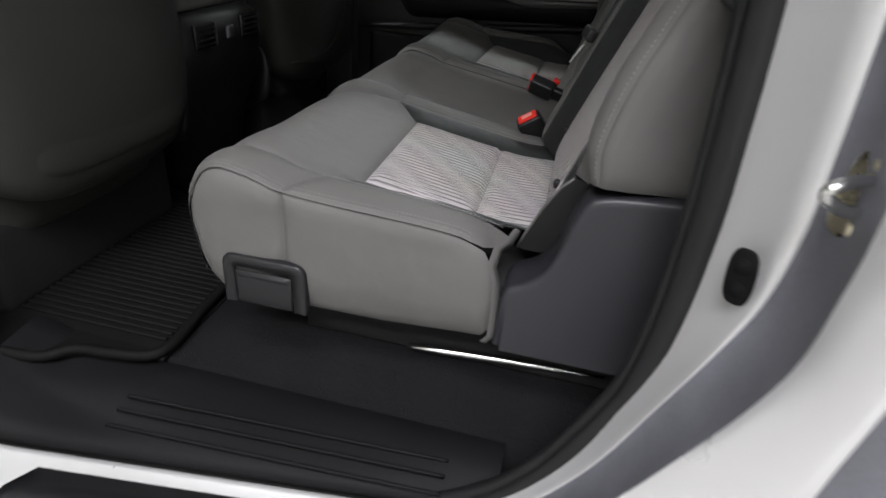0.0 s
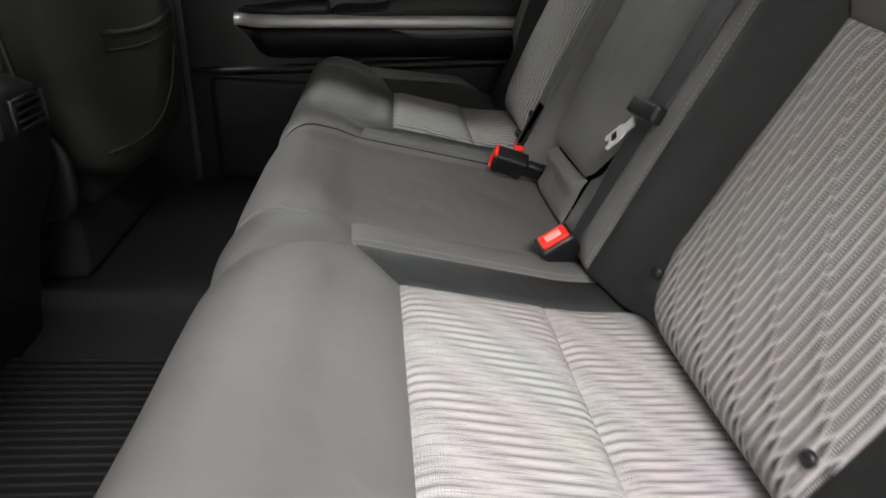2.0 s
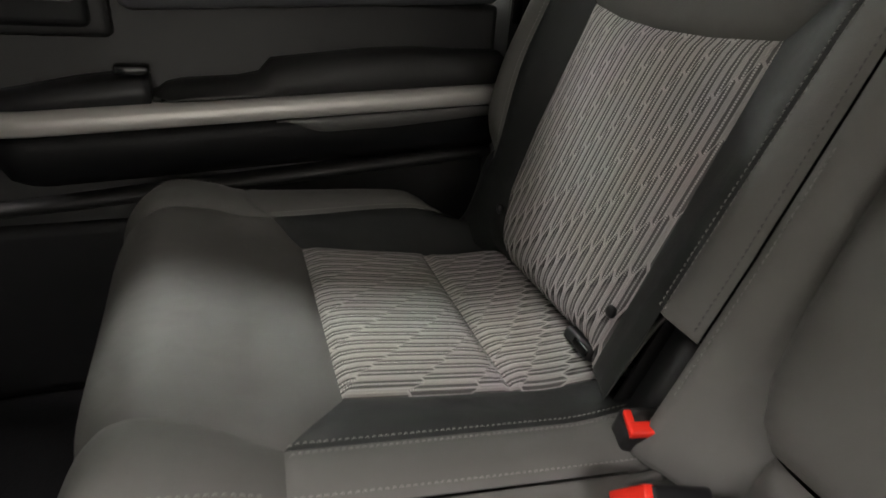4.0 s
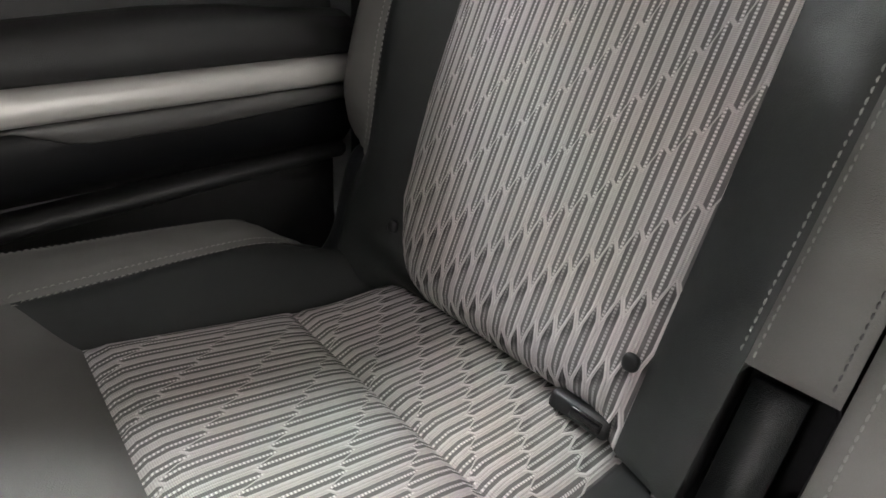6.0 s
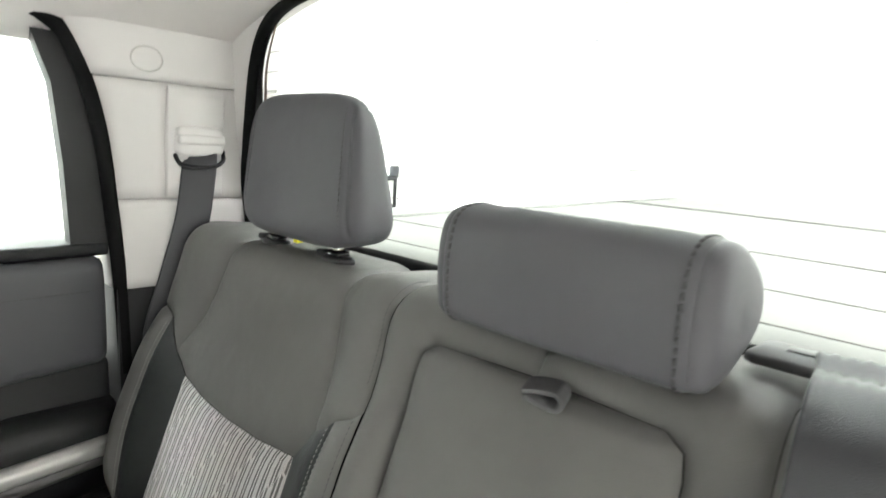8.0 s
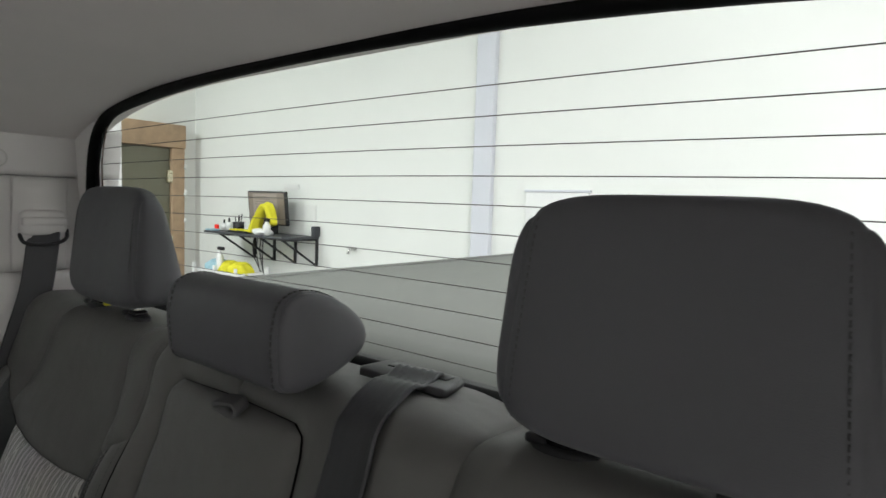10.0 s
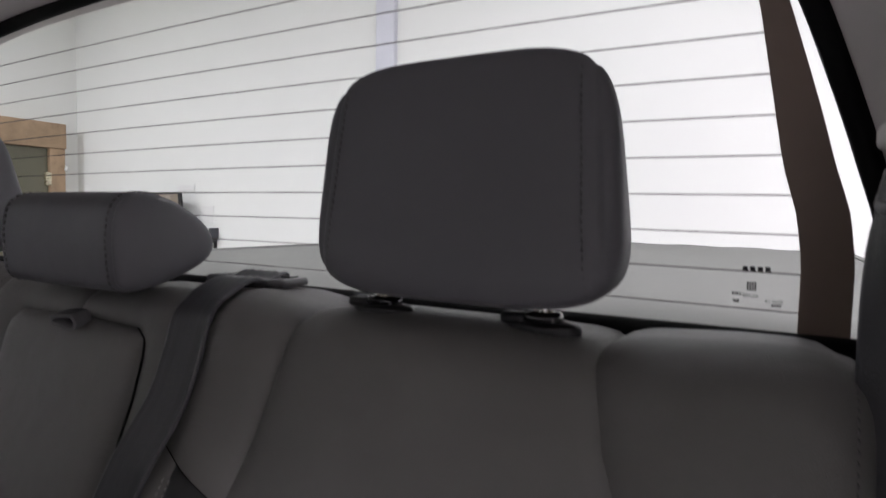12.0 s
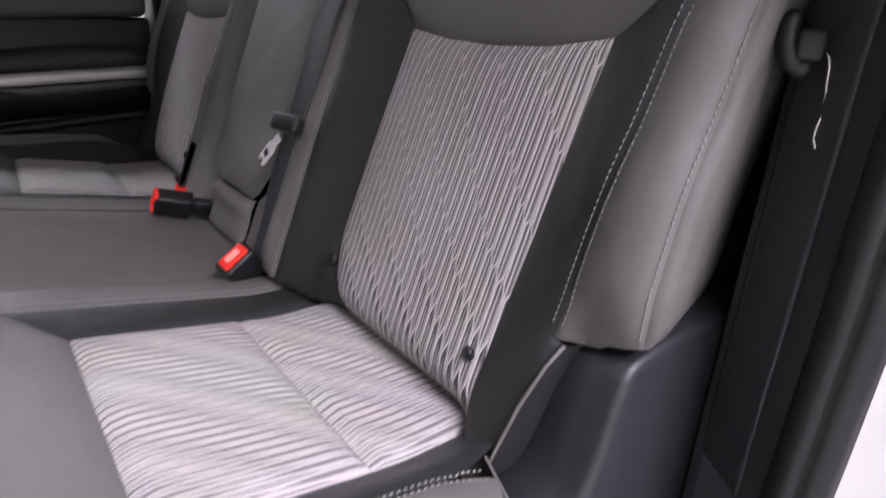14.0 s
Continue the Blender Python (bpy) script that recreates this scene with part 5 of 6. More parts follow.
    low_xs = [-0.240, -0.228, -0.21, -0.195, -0.18, -0.1, 0.0, 0.062]
    def foot_of(x):
        return 1.0596 + 0.038 * (x + 0.1) if x > -0.18 else 1.078 - 0.0176 * sstep(-0.24, -0.18, x)
    low = lambda x: [(0.70, 1.080), (0.643, 1.080), (0.641, 1.0785), (0.642, min(1.0775, foot_of(x) + 0.002)), (0.646, min(1.077, foot_of(x))), (0.70, min(1.077, foot_of(x)))]
    part("grey_insert", run(low, low_xs), DOOR_GREY, ob, "grey plastic grip insert")
    hollow = lambda x: 1.081 - 0.066 * sstep(-0.585, -0.505, x)
    recess = lambda x: [(0.70, 1.081), (0.650 + tip(x), 1.081), (0.648 + tip(x), max(hollow(x), 1.06)), (0.654 + tip(x), max(hollow(x), 1.03)), (0.668, hollow(x)), (0.70, hollow(x) - 0.002)]
    part("grip_recess", run(recess, [-0.580, -0.565, -0.55, -0.53, -0.515, -0.50, -0.4, -0.3, -0.15, 0.0, 0.062]), GRIP_BLACK, ob, "black plastic pull recess")
    ledge = [[(x, min(0.70, y + 0.020 * sstep(-0.46, -0.56, x)), 1.027 + 0.09 * x + z) for y, z in ((0.70, 0.0), (0.672, -0.001), (0.664, -0.006), (0.664, -0.012), (0.672, -0.019), (0.70, -0.026))] for x in (-0.69, -0.5, -0.3, 0.0, 0.062)]
    part("ledge", loft(ledge), DOOR_VINYL, ob)
    lever = part("lever_recess", box(-0.615, -0.425, 0.660, 0.69, 1.178, 1.262, 0.010, 3), GRIP_BLACK, ob, "black inner door lever recess")
    part("lever", box(-0.600, -0.435, 0.650, 0.664, 1.205, 1.226, 0.005, 3), SILVER_TRIM, lever, "satin silver door lever")
    part("lower_pocket", box(-0.658, -0.06, 0.682, 0.71, 0.69, 0.948, 0.02, 4), GRIP_BLACK, ob, "black plastic door pocket")
    frame_ring = lambda y: [(0.020, y, 1.385), (0.016, y, 1.50), (0.008, y, 1.60), (-0.012, y, 1.665), (-0.058, y, 1.69), (-0.70, y, 1.70), (-0.70, y, 1.745), (-0.05, y, 1.735), (0.02, y, 1.69), (0.050, y, 1.60), (0.062, y, 1.48), (0.066, y, 1.385)]
    part("window_frame", loft([frame_ring(0.676), frame_ring(0.702)]), DOOR_VINYL, ob, smooth=False)
    pane = part("window_pane", box(-0.70, 0.035, 0.694, 0.698, 1.385, 1.71), GLASS, ob, "clear window glass", smooth=False)
    pane.visible_shadow = False
    marks = bmesh.new()
    for k in range(6):
        box(-0.050 + 0.002 * (k % 2), -0.022 - 0.004 * (k % 3), 0.6925, 0.6932, 1.402 + 0.0042 * k, 1.4036 + 0.0042 * k, bm=marks)
    part("glass_label", marks, LABEL, ob, "pale printed safety label", smooth=False)
    return ob


far_door()


def pillar_trim(s):
    ob = thing("pillar_trim", (0.17, s * 0.68, 1.33), "light grey plastic trim on the rear cab pillar", "pillar trim", "pillar trims")

    def prism(plan, z0, z1, tumble=0.05):
        rings = []
        steps = 8
        for k in range(steps + 1):
            z = z0 + (z1 - z0) * k / steps
            t = (z - 1.33) / 0.35
            rings.append([(x - 0.06 * max(0, t) ** 3 * sstep(0.12, 0.06, x), s * (y - tumble * max(0, t) ** 2 * 0.5), z) for x, y in plan])
        return loft(rings)
    body = [(0.066, 0.69), (0.072, 0.672), (0.086, 0.664), (0.205, 0.660), (0.226, 0.659), (0.244, 0.656), (0.256, 0.654), (0.30, 0.654), (0.30, 0.76), (0.066, 0.76)]
    part("cover", prism(body, 1.452, 1.612), PILLAR, ob)
    part("upper_cover", prism([(x, y - 0.003) if y < 0.7 else (x, y) for x, y in body], 1.614, 1.70), PILLAR, ob)
    part("lower_cover", prism([(x + 0.004 if x < 0.1 else x, y - 0.003) if y < 0.7 else (x, y) for x, y in body], 1.325, 1.450), PILLAR, ob)
    part("belt_panel", prism([(0.136, 0.655), (0.138, 0.653), (0.212, 0.649), (0.215, 0.652), (0.215, 0.67), (0.136, 0.67)], 1.455, 1.608), PILLAR, ob)
    part("emblem_ring", spun(ring_oval(0.020, 0.016, 0.0012), pose(0.108, s * 0.634, 1.639, 90, 0, 0)), PILLAR_LINE, ob, "embossed oval mark")
    if s > 0:
        part("seal", tube(smoothed([(0.080, s * 0.672, 1.20), (0.077, s * 0.672, 1.33), (0.068, s * 0.670, 1.45), (0.056, s * 0.664, 1.55), (0.034, s * 0.658, 1.63), (0.006, s * 0.655, 1.672), (-0.05, s * 0.655, 1.69), (-0.2, s * 0.655, 1.70)], 6), 0.010, 8), RUBBER, ob, "black rubber door seal")
    return ob


def ring_oval(rx, ry, r):
    pts = [(rx * math.cos(a), ry * math.sin(a), 0) for a in [2 * math.pi * k / 32 for k in range(33)]]
    return tube(pts, r, 6)


pillar_trim(1)
pillar_trim(-1)
structure("wall_cab_far", box(0.07, 0.34, 0.665, 0.76, 0.6, 1.325), DOOR_VINYL, "dark lower trim of the far rear cab pillar", "cab wall")
structure("wall_cab_near", box(0.136, 0.34, -0.71, -0.613, 0.6, 1.325, 0.026, 4), PILLAR_DARK, "dark lower trim of the near rear cab pillar", "cab wall")


# ---- cab shell, rear glass, headliner ----
def headliner():
    rings = []
    for x in (-1.35, -1.2, -0.5, 0.0, 0.18, 0.235, 0.262):
        drop = 0.004 * sstep(0.1, 0.26, x)
        under = [(x, -0.70 + 1.40 * k / 28, 1.748 - drop - 0.078 * abs(-0.70 + 1.40 * k / 28) ** 4 / 0.66 ** 4) for k in range(29)]
        rings.append(under + [(x, 0.70, 1.81), (x, -0.70, 1.81)])
    return loft(rings)


structure("headliner", headliner(), HEADLINER, "light grey cloth headliner", "headliner", True)
structure("body_side_far", box(0.075, 0.36, 0.765, 0.80, 0.6, 1.75), PAINT, "silver body side beyond the far pillar", "car body")
structure("body_side_near", box(0.30, 0.5, -0.79, -0.71, 0.6, 1.75), PAINT, "silver body side beyond the near pillar", "car body")
structure("underbody", box(-2.0, 2.4, -0.60, 0.60, 0.0, 0.575), CORE, "dark underbody of the truck on the garage floor", "car body")
structure("roof", box(-1.40, 0.36, -0.80, 0.80, 1.815, 1.85, 0.01), PAINT, "silver painted cab roof", "car body")
structure("roof_rail_far", box(-1.40, 0.34, 0.70, 0.80, 1.745, 1.815), PAINT, "roof edge over the far doors", "car body")
structure("roof_rail_near", box(-1.40, 0.34, -0.80, -0.70, 1.725, 1.815), PAINT, "roof edge over the near doors", "car body")
structure("wall_cab_rear", box(0.27, 0.34, -0.66, 0.72, 0.6, 1.394), DOOR_VINYL, "dark panel behind the rear seat", "cab wall")
structure("wall_cab_front", box(-2.05, -2.0, -0.78, 0.78, 0.6, 1.18), DOOR_VINYL, "dark front end of the cab", "cab wall")
shield = structure("windshield", loft([[(x, y, z) for y in (-0.72, -0.36, 0.0, 0.36, 0.72)] + [(x - 0.004, y, z + 0.005) for y in (0.72, 0.36, 0.0, -0.36, -0.72)] for x, z in ((-2.01, 1.182), (-1.70, 1.47), (-1.39, 1.80))]), GLASS, "clear windshield glass", "window")
shield.visible_shadow = False
for s, side in ((-1, "near"), (1, "far")):
    structure("windshield_pillar_" + side, loft([[(x + a, s * y, z + b) for a, b, y in ((-0.03, 0.0, 0.72), (0.03, 0.02, 0.72), (0.03, 0.02, 0.79), (-0.03, 0.0, 0.79))] for x, z in ((-2.02, 1.16), (-1.70, 1.47), (-1.38, 1.79))]), BLACK_PLASTIC, "black trim of the windshield pillar", "pillar")
structure("front_door_near", box(-2.0, -0.74, -0.78, -0.70, 0.6, 1.38), DOOR_VINYL, "closed near front door", "car door")
structure("front_door_far", box(-2.0, -0.74, 0.69, 0.78, 0.6, 1.38), DOOR_VINYL, "closed far front door", "car door")
structure("centre_pillar_far", box(-0.80, -0.705, 0.665, 0.78, 0.6, 1.75, 0.01), BLACK_PLASTIC, "black trim of the far centre pillar", "pillar")
structure("centre_pillar_near", box(-0.80, -0.74, -0.78, -0.69, 0.6, 1.75, 0.01), BLACK_PLASTIC, "black trim of the near centre pillar", "pillar")


def rear_window():
    ob = thing("rear_window", (0.27, 0, 1.42), "fixed rear cab window with heating wires", "window")
    half = [(0.645, 1.395), (0.645, 1.47), (0.632, 1.52), (0.612, 1.58), (0.592, 1.632), (0.570, 1.668), (0.540, 1.693), (0.49, 1.711), (0.40, 1.722), (0.25, 1.732), (0.12, 1.736)]
    lean = lambda z: 0.268 - 0.10 * (z - 1.42)
    rim = [(lean(z) - 0.012, y, z + 0.006) for y, z in half] + [(lean(1.739) - 0.012, 0, 1.743)] + [(lean(z) - 0.012, -y, z + 0.006) for y, z in half[::-1]]
    seal = section_along(smoothed(rim, 4), [(0.016, 0.001), (0.010, -0.005), (0.002, -0.005), (-0.003, -0.001), (-0.005, 0.003), (-0.003, 0.007), (0.004, 0.009)], (1, 0, 0))
    part("window_seal", seal, RUBBER, ob, "black rubber window seal")
    surround = section_along(smoothed(rim, 4), [(0.002, 0.005), (-0.002, 0.009), (-0.005, 0.022), (-0.008, 0.055), (-0.010, 0.10)], (1, 0, 0))
    part("window_surround", surround, PILLAR, ob, "light grey plastic window surround")
    part("lower_seal", tube([(0.262, -0.65, 1.408), (0.262, 0.65, 1.408)], 0.0105, 10), RUBBER, ob, "black rubber window seal")
    pane = part("pane", spun(box(-0.002, 0.002, -0.66, 0.66, -0.012, 0.34), pose(0.2705, 0, 1.405, 0, -5.7, 0)), GLASS, ob, "clear glass", smooth=False)
    pane.visible_shadow = False
    inner = lambda z: 0.601 - 0.0085 * sstep(1.455, 1.535, z) - (max(0, z - 1.50) ** 1.0) * 0.17 - 2.0 * max(0, z - 1.63) ** 1.6
    for k in range(11):
        z = 1.431 + k * 0.0257
        y1 = inner(z)
        pts = [(lean(z) - 0.0016, -y1 + 2 * y1 * i / 12, z + 0.004 * (1 - (2 * i / 12 - 1) ** 2)) for i in range(13)]
        part("heating_wire", tube(pts, 0.0005, 6), WIRE, ob)
    for s in (-1, 1):
        rings = []
        for k in range(25):
            z = 1.396 + 0.304 * k / 24
            w = (0.029 if s < 0 else 0.010) * (1 - 0.62 * sstep(1.50, 1.70, z))
            x = lean(z) - 0.0022
            rings.append([(x, s * inner(z), z), (x, s * (inner(z) + w), z), (x + 0.0008, s * (inner(z) + w), z), (x + 0.0008, s * inner(z), z)])
        part("busbar", loft(rings), BUSBAR, ob, "brown conductor strip on the glass", smooth=False)
    rings = [[(lean(z) - 0.0040 + dx, y, z) for y, dx in ((inner(z) + 0.009, 0), (0.67, 0), (0.67, 0.001), (inner(z) + 0.009, 0.001))] for z in [1.396 + 0.304 * k / 24 for k in range(25)]]
    part("black_band", loft(rings), FRIT, ob, "black printed band on the glass", smooth=False)
    # maker's marks printed on the glass: plain bars
    bm = bmesh.new()
    for y0, y1, z0, z1 in ((-0.584, -0.566, 1.4575, 1.4605), (-0.576, -0.570, 1.444, 1.450), (-0.567, -0.561, 1.4405, 1.4425), (-0.566, -0.562, 1.4355, 1.4375), (-0.591, -0.585, 1.4340, 1.4358)):
        for i in range(4):
            a = y0 + (y1 - y0) * i / 4
            box(lean(z0) - 0.0022, lean(z0) - 0.0017, a, a + (y1 - y0) / 4 * 0.68, z0, z1, bm=bm)
    part("glass_marks", bm, INK, ob, "small dark printed marks", smooth=False)
    for text, y, z, size in (("GLASS", -0.5775, 1.4395, 0.0034), ("DOT 15", -0.592, 1.4365, 0.0030)):
        cu = bpy.data.curves.new("print", "FONT")
        cu.body, cu.size = text, size
        tmp = bpy.data.objects.new("print", cu)
        me = bpy.data.meshes.new_from_object(tmp)
        bpy.data.objects.remove(tmp)
        bm = bmesh.new()
        bm.from_mesh(me)
        bm.transform(Matrix.Translation((lean(z) - 0.0021, y, z)) @ Matrix(((0, 0, 1, 0), (1, 0, 0, 0), (0, 1, 0, 0), (0, 0, 0, 1))))
        part("print", bm, INK, ob, "small dark mirrored print", smooth=False)
    return ob


rear_window()


def tonneau():
    ob = thing("tonneau_cover", (1.4, 0, 1.36), "grey soft tonneau cover on the truck bed", "bed cover")
    rings = []
    for k in range(15):
        x = 0.315 + 2.135 * k / 14
        ring = [(x, -0.84 + 1.68 * j / 24, 1.376 + 0.010 * (1 - (j / 12 - 1) ** 2) + 0.002 * math.sin(j * 1.9 + k * 1.3)) for j in range(25)]
        rings.append(ring + [(x, 0.85, 1.345), (x, -0.85, 1.345)])
    part("cover", loft(rings), TONNEAU, ob)
    for y in (-0.84, 0.84):
        part("side_rail", box(0.315, 2.45, y - 0.012, y + 0.012, 1.362, 1.382, 0.005), TONNEAU, ob)
    part("bed", box(0.38, 2.50, -0.90, 0.90, 0.75, 1.345, 0.03, 3), PAINT, ob, "silver painted truck bed")


tonneau()


# ---- front seats and console ----
def front_seat(s):
    cy = s * 0.40
    ob = thing("front_seat", (-0.85, cy, 0.70), "dark olive grey leatherette front seat", "car seat", "front seats")
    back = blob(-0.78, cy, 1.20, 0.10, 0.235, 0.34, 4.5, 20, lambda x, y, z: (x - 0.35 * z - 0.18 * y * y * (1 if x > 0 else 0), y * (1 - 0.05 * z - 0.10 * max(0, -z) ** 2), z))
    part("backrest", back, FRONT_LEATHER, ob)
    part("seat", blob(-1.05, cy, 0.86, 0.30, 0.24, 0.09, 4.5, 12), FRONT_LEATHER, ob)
    part("base", box(-1.25, -0.76, cy - 0.20, cy + 0.20, 0.69, 0.84, 0.02, 3), CORE, ob, "dark seat base")
    part("recliner_cover", spun(blob(0, 0, 0, 0.075, 0.012, 0.075, 3, 8), pose(-0.80, cy - s * 0.235, 0.90)), BLACK_PLASTIC, ob, "black plastic recliner cover")
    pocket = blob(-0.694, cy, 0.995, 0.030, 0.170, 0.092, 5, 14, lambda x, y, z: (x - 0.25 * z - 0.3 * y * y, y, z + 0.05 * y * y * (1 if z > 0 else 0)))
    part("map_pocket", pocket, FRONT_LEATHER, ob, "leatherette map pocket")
    if s > 0:
        for z, r in ((1.094, 0.0045), (1.069, 0.0025)):
            hem = [(-0.6665 - 0.5 * (0.155 * (k / 8 - 1)) ** 2, cy + 0.155 * (k / 8 - 1), z + 0.010 * (k / 8 - 1) ** 2) for k in range(17)]
            part("pocket_hem", tube(hem, r, 8), FRONT_LEATHER, ob)
        mouth = [[(-0.667 - 0.5 * (0.155 * (k / 8 - 1)) ** 2 + dx, cy + 0.155 * (k / 8 - 1), z + 0.010 * (k / 8 - 1) ** 2) for k in range(17)] for z, dx in ((1.068, 0.0005), (1.080, 0.003), (1.092, 0.001))]
        part("pocket_band", loft(mouth, caps=False, closed=False), FRONT_LEATHER, ob)
        seam = smoothed([(-0.690, cy - s * 0.19, 0.925), (-0.672, cy - s * 0.14, 0.926), (-0.6625, cy - s * 0.07, 0.930), (-0.660, cy, 0.948), (-0.6625, cy + s * 0.07, 0.995), (-0.668, cy + s * 0.12, 1.045)], 5)
        part("back_seam", tube(seam, 0.0028, 8), FRONT_LEATHER, ob)
    return ob


front_seat(-1)
front_seat(1)


def console():
    ob = thing("centre_console", (-0.85, 0, 0.7), "black centre console with rear air vents", "console")
    sect = [(1.075, 0.118, -0.73), (1.06, 0.135, -0.712), (1.0, 0.138, -0.706), (0.93, 0.134, -0.716), (0.85, 0.118, -0.745), (0.69, 0.10, -0.77)]
    rings = []
    for z, w, x in sect:
        r = 0.02
        rings.append([(px, py - 0.028, z) for px, py in ((-1.3, -w), (x - r, -w), (x - r * 0.3, -w + r * 0.3), (x, -w + r), (x, w - r), (x - r * 0.3, w - r * 0.3), (x - r, w), (-1.3, w))])
    part("body", loft(rings), BLACK_PLASTIC, ob)
    part("lid", box(-1.2, -0.735, -0.140, 0.084, 1.075, 1.105, 0.012, 3), LEATHER, ob, "grey padded console lid")
    for y in (-0.110, 0.054):
        vent = part("air_vent", box(-0.712, -0.702, y - 0.034, y + 0.034, 1.012, 1.058, 0.004), GLOSS_BLACK, ob, "black air vent")
        for k in range(4):
            part("vane", box(-0.704, -0.699, y - 0.028, y + 0.028, 1.018 + k * 0.010, 1.0205 + k * 0.010), BLACK_PLASTIC, vent, smooth=False)
        part("vent_edge", box(-0.703, -0.700, y + 0.030, y + 0.034, 1.014, 1.056), PLASTIC, vent, smooth=False)
    part("vent_knob", box(-0.706, -0.698, -0.040, -0.016, 1.02, 1.045, 0.004), PLASTIC, ob)


console()


# unseen housing to go with the added dome light
def added_dome_lamp():
    ob = thing("added_dome_lamp", (ADDED_DOME[0], ADDED_DOME[1], ADDED_DOME[2] + 0.012), "added, unseen cab dome lamp in the headliner", "lamp")
    part("housing", box(ADDED_DOME[0] - 0.10, ADDED_DOME[0] + 0.10, ADDED_DOME[1] - 0.07, ADDED_DOME[1] + 0.07, ADDED_DOME[2] + 0.006, ADDED_DOME[2] + 0.022, 0.006, 3), PILLAR, ob)


added_dome_lamp()


# ---- garage things ----
def workbench():
    ob = thing("wall_desk", (3.3, 4.6, 1.2), "dark grey wall desk on black steel brackets", "desk")
    part("desktop", box(3.15, 3.6, 3.98, 5.32, 1.212, 1.235, 0.004), PLASTIC, ob)
    part("upstand", box(3.52, 3.6, 3.965, 4.01, 1.236, 1.335, 0.004), PLASTIC, ob)
    for y in (4.0, 4.335, 4.685, 5.04):
        part("bracket", box(3.575, 3.60, y - 0.012, y + 0.012, 0.935, 1.211, 0.002, 1), BLACK_PLASTIC, ob, smooth=False)
        part("brace", tube([(3.58, y, 0.945), (3.18, y, 1.205)], 0.011, 6), BLACK_PLASTIC, ob)
        part("rail", box(3.17, 3.575, y - 0.011, y + 0.011, 1.194, 1.2115, 0.002, 1), BLACK_PLASTIC, ob, smooth=False)
    mon = thing("monitor", (3.45, 4.57, 1.235), "black framed desktop monitor showing a pale page", "monitor")
    m = pose(3.42, 4.565, 1.495, 0, -6, 4)
    part("case", spun(box(-0.02, 0.02, -0.285, 0.285, -0.172, 0.172, 0.006), m), BLACK_PLASTIC, mon)
    part("screen", spun(box(-0.0235, -0.0195, -0.268, 0.268, -0.155, 0.158), m), SCREEN, mon, smooth=False)
    page = part("page", spun(box(-0.026, -0.0225, -0.17, 0.20, -0.14, 0.145), m), PAGE, mon, "pale page", smooth=False)
    for k in range(9):
        part("text_line", spun(box(-0.0275, -0.0255, 0.16 - 0.30 * (0.6 + 0.4 * ((k * 7) % 5) / 5), 0.16, 0.116 - 0.026 * k, 0.124 - 0.026 * k), m), SCREEN, page, smooth=False)
    part("stand", box(3.44, 3.50, 4.50, 4.62, 1.236, 1.34, 0.006), BLACK_PLASTIC, mon)
    cloth = thing("yellow_cloth", (3.3, 4.42, 1.24), "yellow microfibre cloth draped over a bottle", "cloth")
    arch = smoothed([(3.27, 4.575, 1.25), (3.27, 4.555, 1.34), (3.28, 4.50, 1.44), (3.29, 4.43, 1.515), (3.29, 4.375, 1.50), (3.29, 4.33, 1.42), (3.28, 4.285, 1.34)], 6)
    rings = []
    for i, p in enumerate(arch):
        f = i / (len(arch) - 1)
        d = (arch[min(i + 1, len(arch) - 1)] - arch[max(i - 1, 0)]).normalized()
        side = Vector((1, 0, 0))
        out = d.cross(side)
        w = 0.075 - 0.03 * f
        rings.append([p + side * (w * math.cos(a) * (1 + 0.18 * math.sin(3 * a + 9 * f))) + out * (0.034 * math.sin(a) * (1 + 0.4 * math.sin(4 * a + 6 * f))) for a in [2 * math.pi * k / 14 for k in range(14)]])
    part("drape", loft(rings), YELLOW, cloth)
    wrap = thing("white_cloth", (3.26, 4.40, 1.236), "crumpled white cloth on the desk", "cloth")
    part("heap", blob(3.24, 4.40, 1.262, 0.07, 0.13, 0.028, 2.6, 8, lambda x, y, z: (x, y, z + 0.35 * math.sin(5 * y + 3 * x))), WHITE, wrap)
    spray = thing("spray_bottle", (3.22, 4.30, 1.236), "white spray bottle with a black trigger", "bottle")
    part("body", tube([(3.22, 4.30, 1.236), (3.22, 4.30, 1.33), (3.22, 4.30, 1.37)], [0.034, 0.034, 0.012], 10), WHITE, spray)
    part("trigger", box(3.205, 3.235, 4.27, 4.335, 1.368, 1.395, 0.006), BLACK_PLASTIC, spray, "black trigger head")
    jar = thing("pen_jar", (3.35, 4.985, 1.236), "black jar holding pens on the desk", "jar")
    part("body", tube([(3.35, 4.985, 1.236), (3.35, 4.985, 1.335)], [0.055, 0.06], 12), BLACK_PLASTIC, jar)
    for k, (dx, dy) in enumerate(((-0.02, 0.03), (0.02, 0.015), (-0.01, -0.02), (0.02, -0.035))):
        part("pen", tube([(3.35 + dx * 0.5, 4.985 + dy * 0.5, 1.26), (3.35 + dx, 4.985 + dy, 1.385 + 0.012 * k)], 0.006, 6), BLACK_PLASTIC, jar)
    keyboard = thing("keyboard", (3.24, 4.75, 1.236), "black keyboard lying on the desk", "keyboard")
    part("body", box(3.18, 3.31, 4.60, 4.92, 1.236, 1.256, 0.004), BLACK_PLASTIC, keyboard)
    for y, w in ((4.66, 0.16), (4.84, 0.12)):
        t = thing("yellow_towel", (3.2, y, 1.257), "folded yellow cloth lying on the keyboard", "cloth", "cloths on the desk")
        part("fold", box(3.19, 3.28, y - w / 2, y + w / 2, 1.2565, 1.272, 0.006, 2), YELLOW, t)
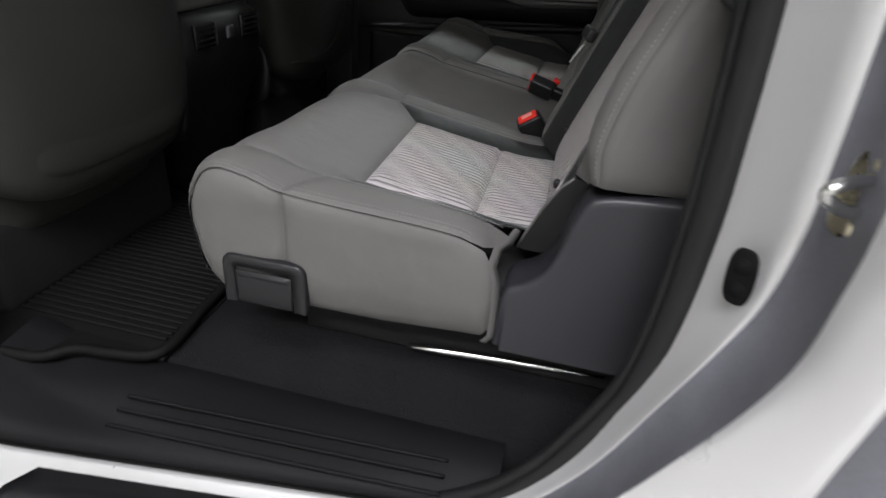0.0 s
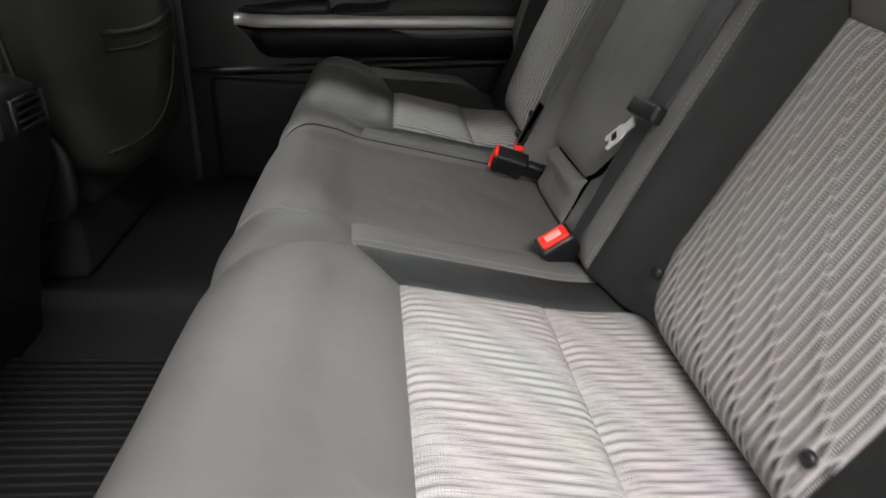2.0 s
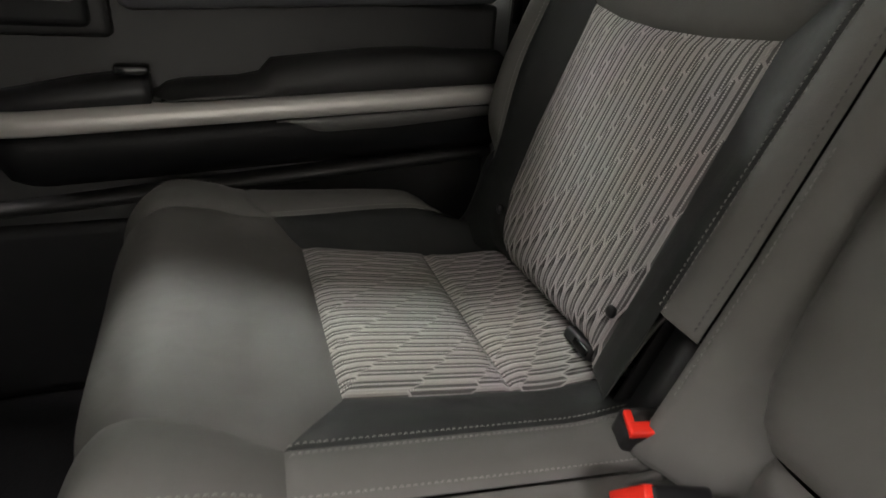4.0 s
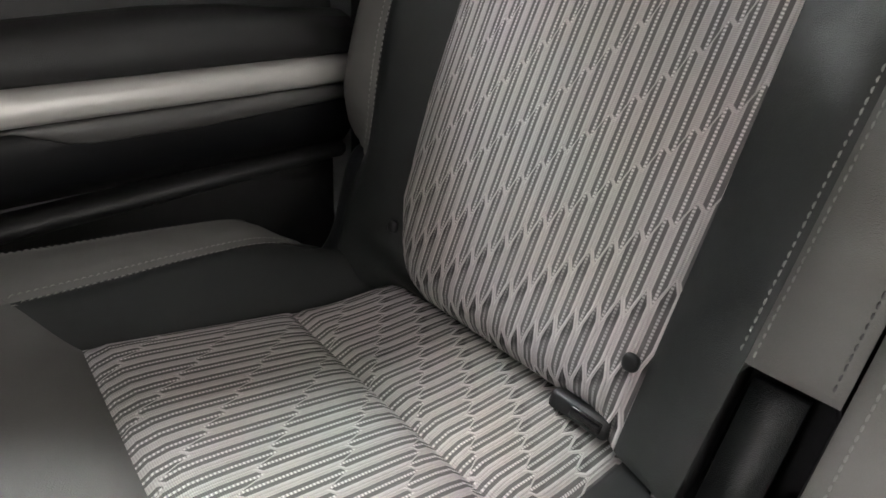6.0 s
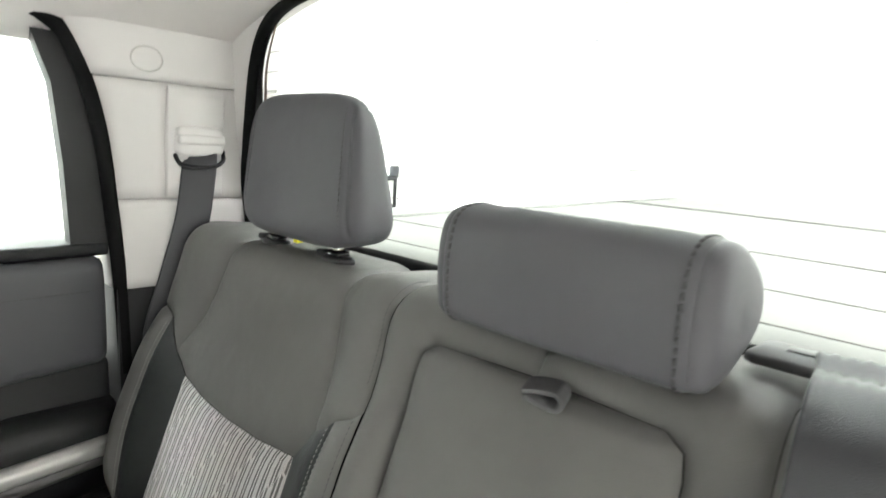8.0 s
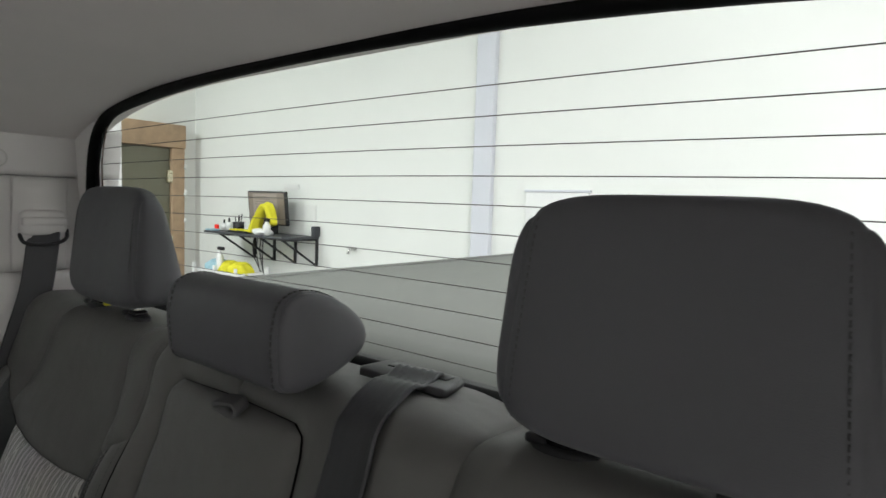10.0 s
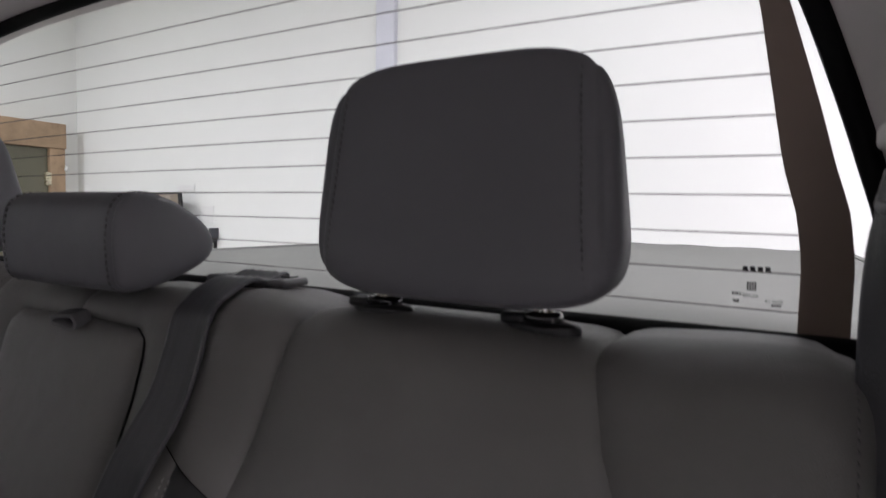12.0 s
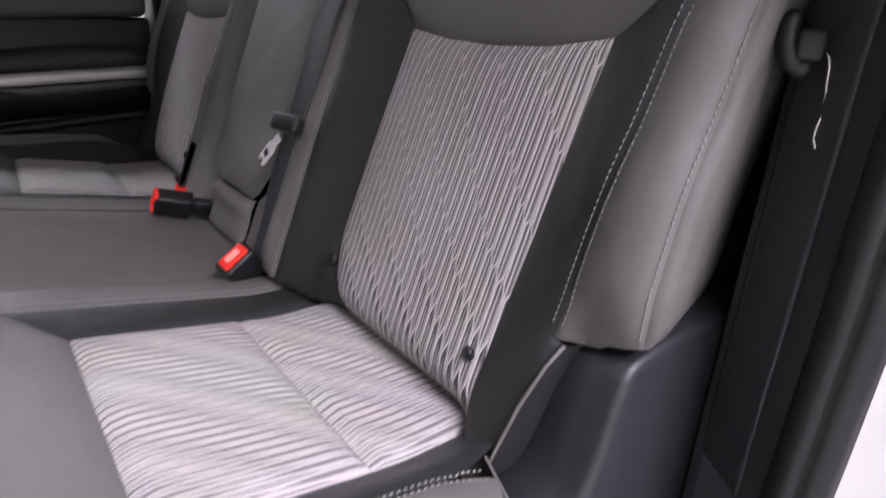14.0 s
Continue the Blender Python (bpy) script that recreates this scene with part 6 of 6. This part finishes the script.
    for y, h in ((5.16, 0.12), (5.255, 0.10)):
        b = thing("dropper_bottle", (3.35, y, 1.235), "small white bottle with a black cap", "bottle", "bottles on the desk")
        part("body", tube([(3.35, y, 1.235), (3.35, y, 1.235 + h * 0.6), (3.35, y, 1.235 + h * 0.75)], [0.03, 0.03, 0.01], 10), WHITE, b)
        part("cap", tube([(3.35, y, 1.235 + h * 0.75), (3.35, y, 1.25 + h)], 0.010, 8), BLACK_PLASTIC, b)
    tag = thing("red_marker", (3.30, 5.28, 1.235), "small red marker pot on the desk", "pot")
    part("pot", tube([(3.28, 5.285, 1.236), (3.28, 5.285, 1.295)], [0.026, 0.022], 10), RED, tag)
    pad = thing("blue_cloth", (3.2, 5.27, 1.235), "pale blue cloth on the end of the desk", "cloth")
    part("fold", box(3.16, 3.26, 5.18, 5.31, 1.236, 1.252, 0.006, 2), BLUE_CLOTH, pad)
    for k, (y0, y1) in enumerate(((4.74, 4.62), (4.80, 4.70), (4.86, 4.52), (4.70, 4.76))):
        cable = thing("cable", (3.45, y0, 1.2), "thin black cable hanging below the desk", "cable", "desk cables")
        part("lead", tube(smoothed([(3.46, y0, 1.21), (3.47, y0 + 0.03, 1.0), (3.48, (y0 + y1) / 2, 0.72), (3.50, y1, 0.4), (3.55, y1 - 0.03, 0.06), (3.56, y1 - 0.1, 0.006)], 6), 0.005, 6), BLACK_PLASTIC, cable)
    for y, z, w, h in ((4.42, 1.715, 0.24, 0.06), (4.13, 1.46, 0.20, 0.16)):
        note = thing("paper_note", (3.598, y, z), "white paper note taped to the wall", "paper", "wall notes")
        part("sheet", box(3.594, 3.599, y - w / 2, y + w / 2, z - h / 2, z + h / 2), LABEL, note, smooth=False)
    cart = thing("tool_cart", (3.25, 4.9, 0.0), "white shelf cart beneath the desk", "cart")
    for z in (0.20, 0.56):
        part("shelf", box(3.0, 3.4, 4.50, 5.30, z, z + 0.025, 0.004), WHITE, cart)
    for x in (3.02, 3.38):
        for y in (4.52, 4.90, 5.28):
            part("post", box(x - 0.012, x + 0.012, y - 0.012, y + 0.012, 0, 0.90), WHITE, cart, smooth=False)
    bin_ = thing("storage_bin", (3.2, 4.9, 0.585), "white plastic bin of cloths on the cart", "bin")
    for x0, x1, y0, y1 in ((3.04, 3.05, 4.55, 5.25), (3.35, 3.36, 4.55, 5.25), (3.05, 3.35, 4.55, 4.56), (3.05, 3.35, 5.24, 5.25)):
        part("side", box(x0, x1, y0, y1, 0.586, 0.84, 0.003, 1), WHITE, bin_)
    part("rim", box(3.03, 3.042, 4.54, 5.26, 0.825, 0.852, 0.004), WHITE, bin_)
    part("card", box(3.036, 3.039, 4.58, 4.85, 0.62, 0.79), OLIVE, bin_, "green printed card")
    for y, r, mat, words in ((4.68, 0.12, YELLOW, "heap of yellow cloths in the bin"), (4.88, 0.10, YELLOW, "heap of yellow cloths in the bin"), (5.10, 0.13, BLUE_CLOTH, "heap of pale blue cloths in the bin")):
        heap = thing("cloth_heap", (3.2, y, 0.70), words, "cloth", "cloths in the bin")
        part("heap", blob(3.19, y, 0.83, 0.12, r, 0.10, 2.4, 10, lambda x, y, z: (x, y + 0.12 * math.sin(7 * x + 3 * z), z + 0.18 * math.sin(6 * y + 3 * x))), mat, heap)
    mist = thing("spray_bottle", (3.1, 4.95, 0.60), "clear spray bottle with a black trigger", "bottle")
    part("body", tube([(3.11, 4.94, 0.60), (3.11, 4.94, 0.98), (3.11, 4.94, 1.05)], [0.035, 0.035, 0.013], 10), WHITE, mist)
    part("trigger", box(3.095, 3.125, 4.87, 4.97, 1.05, 1.085, 0.008), BLACK_PLASTIC, mist, "black trigger head")
    board = thing("wall_panel", (3.59, 1.41, 1.59), "small white metal panel on the garage wall", "wall panel")
    part("plate", box(3.575, 3.6, 1.165, 1.655, 1.475, 1.712, 0.004), WHITE, board)
    part("edge", box(3.565, 3.6, 1.155, 1.665, 1.705, 1.722, 0.003), BLUEGREY, board)
    tap = thing("wall_tap", (3.58, 3.46, 1.145), "small chrome wall tap", "tap")
    part("body", tube([(3.6, 3.46, 1.15), (3.53, 3.46, 1.15), (3.50, 3.46, 1.11)], 0.014, 8), STEEL, tap)
    part("lever", box(3.535, 3.55, 3.40, 3.52, 1.160, 1.172, 0.003), STEEL, tap)


workbench()
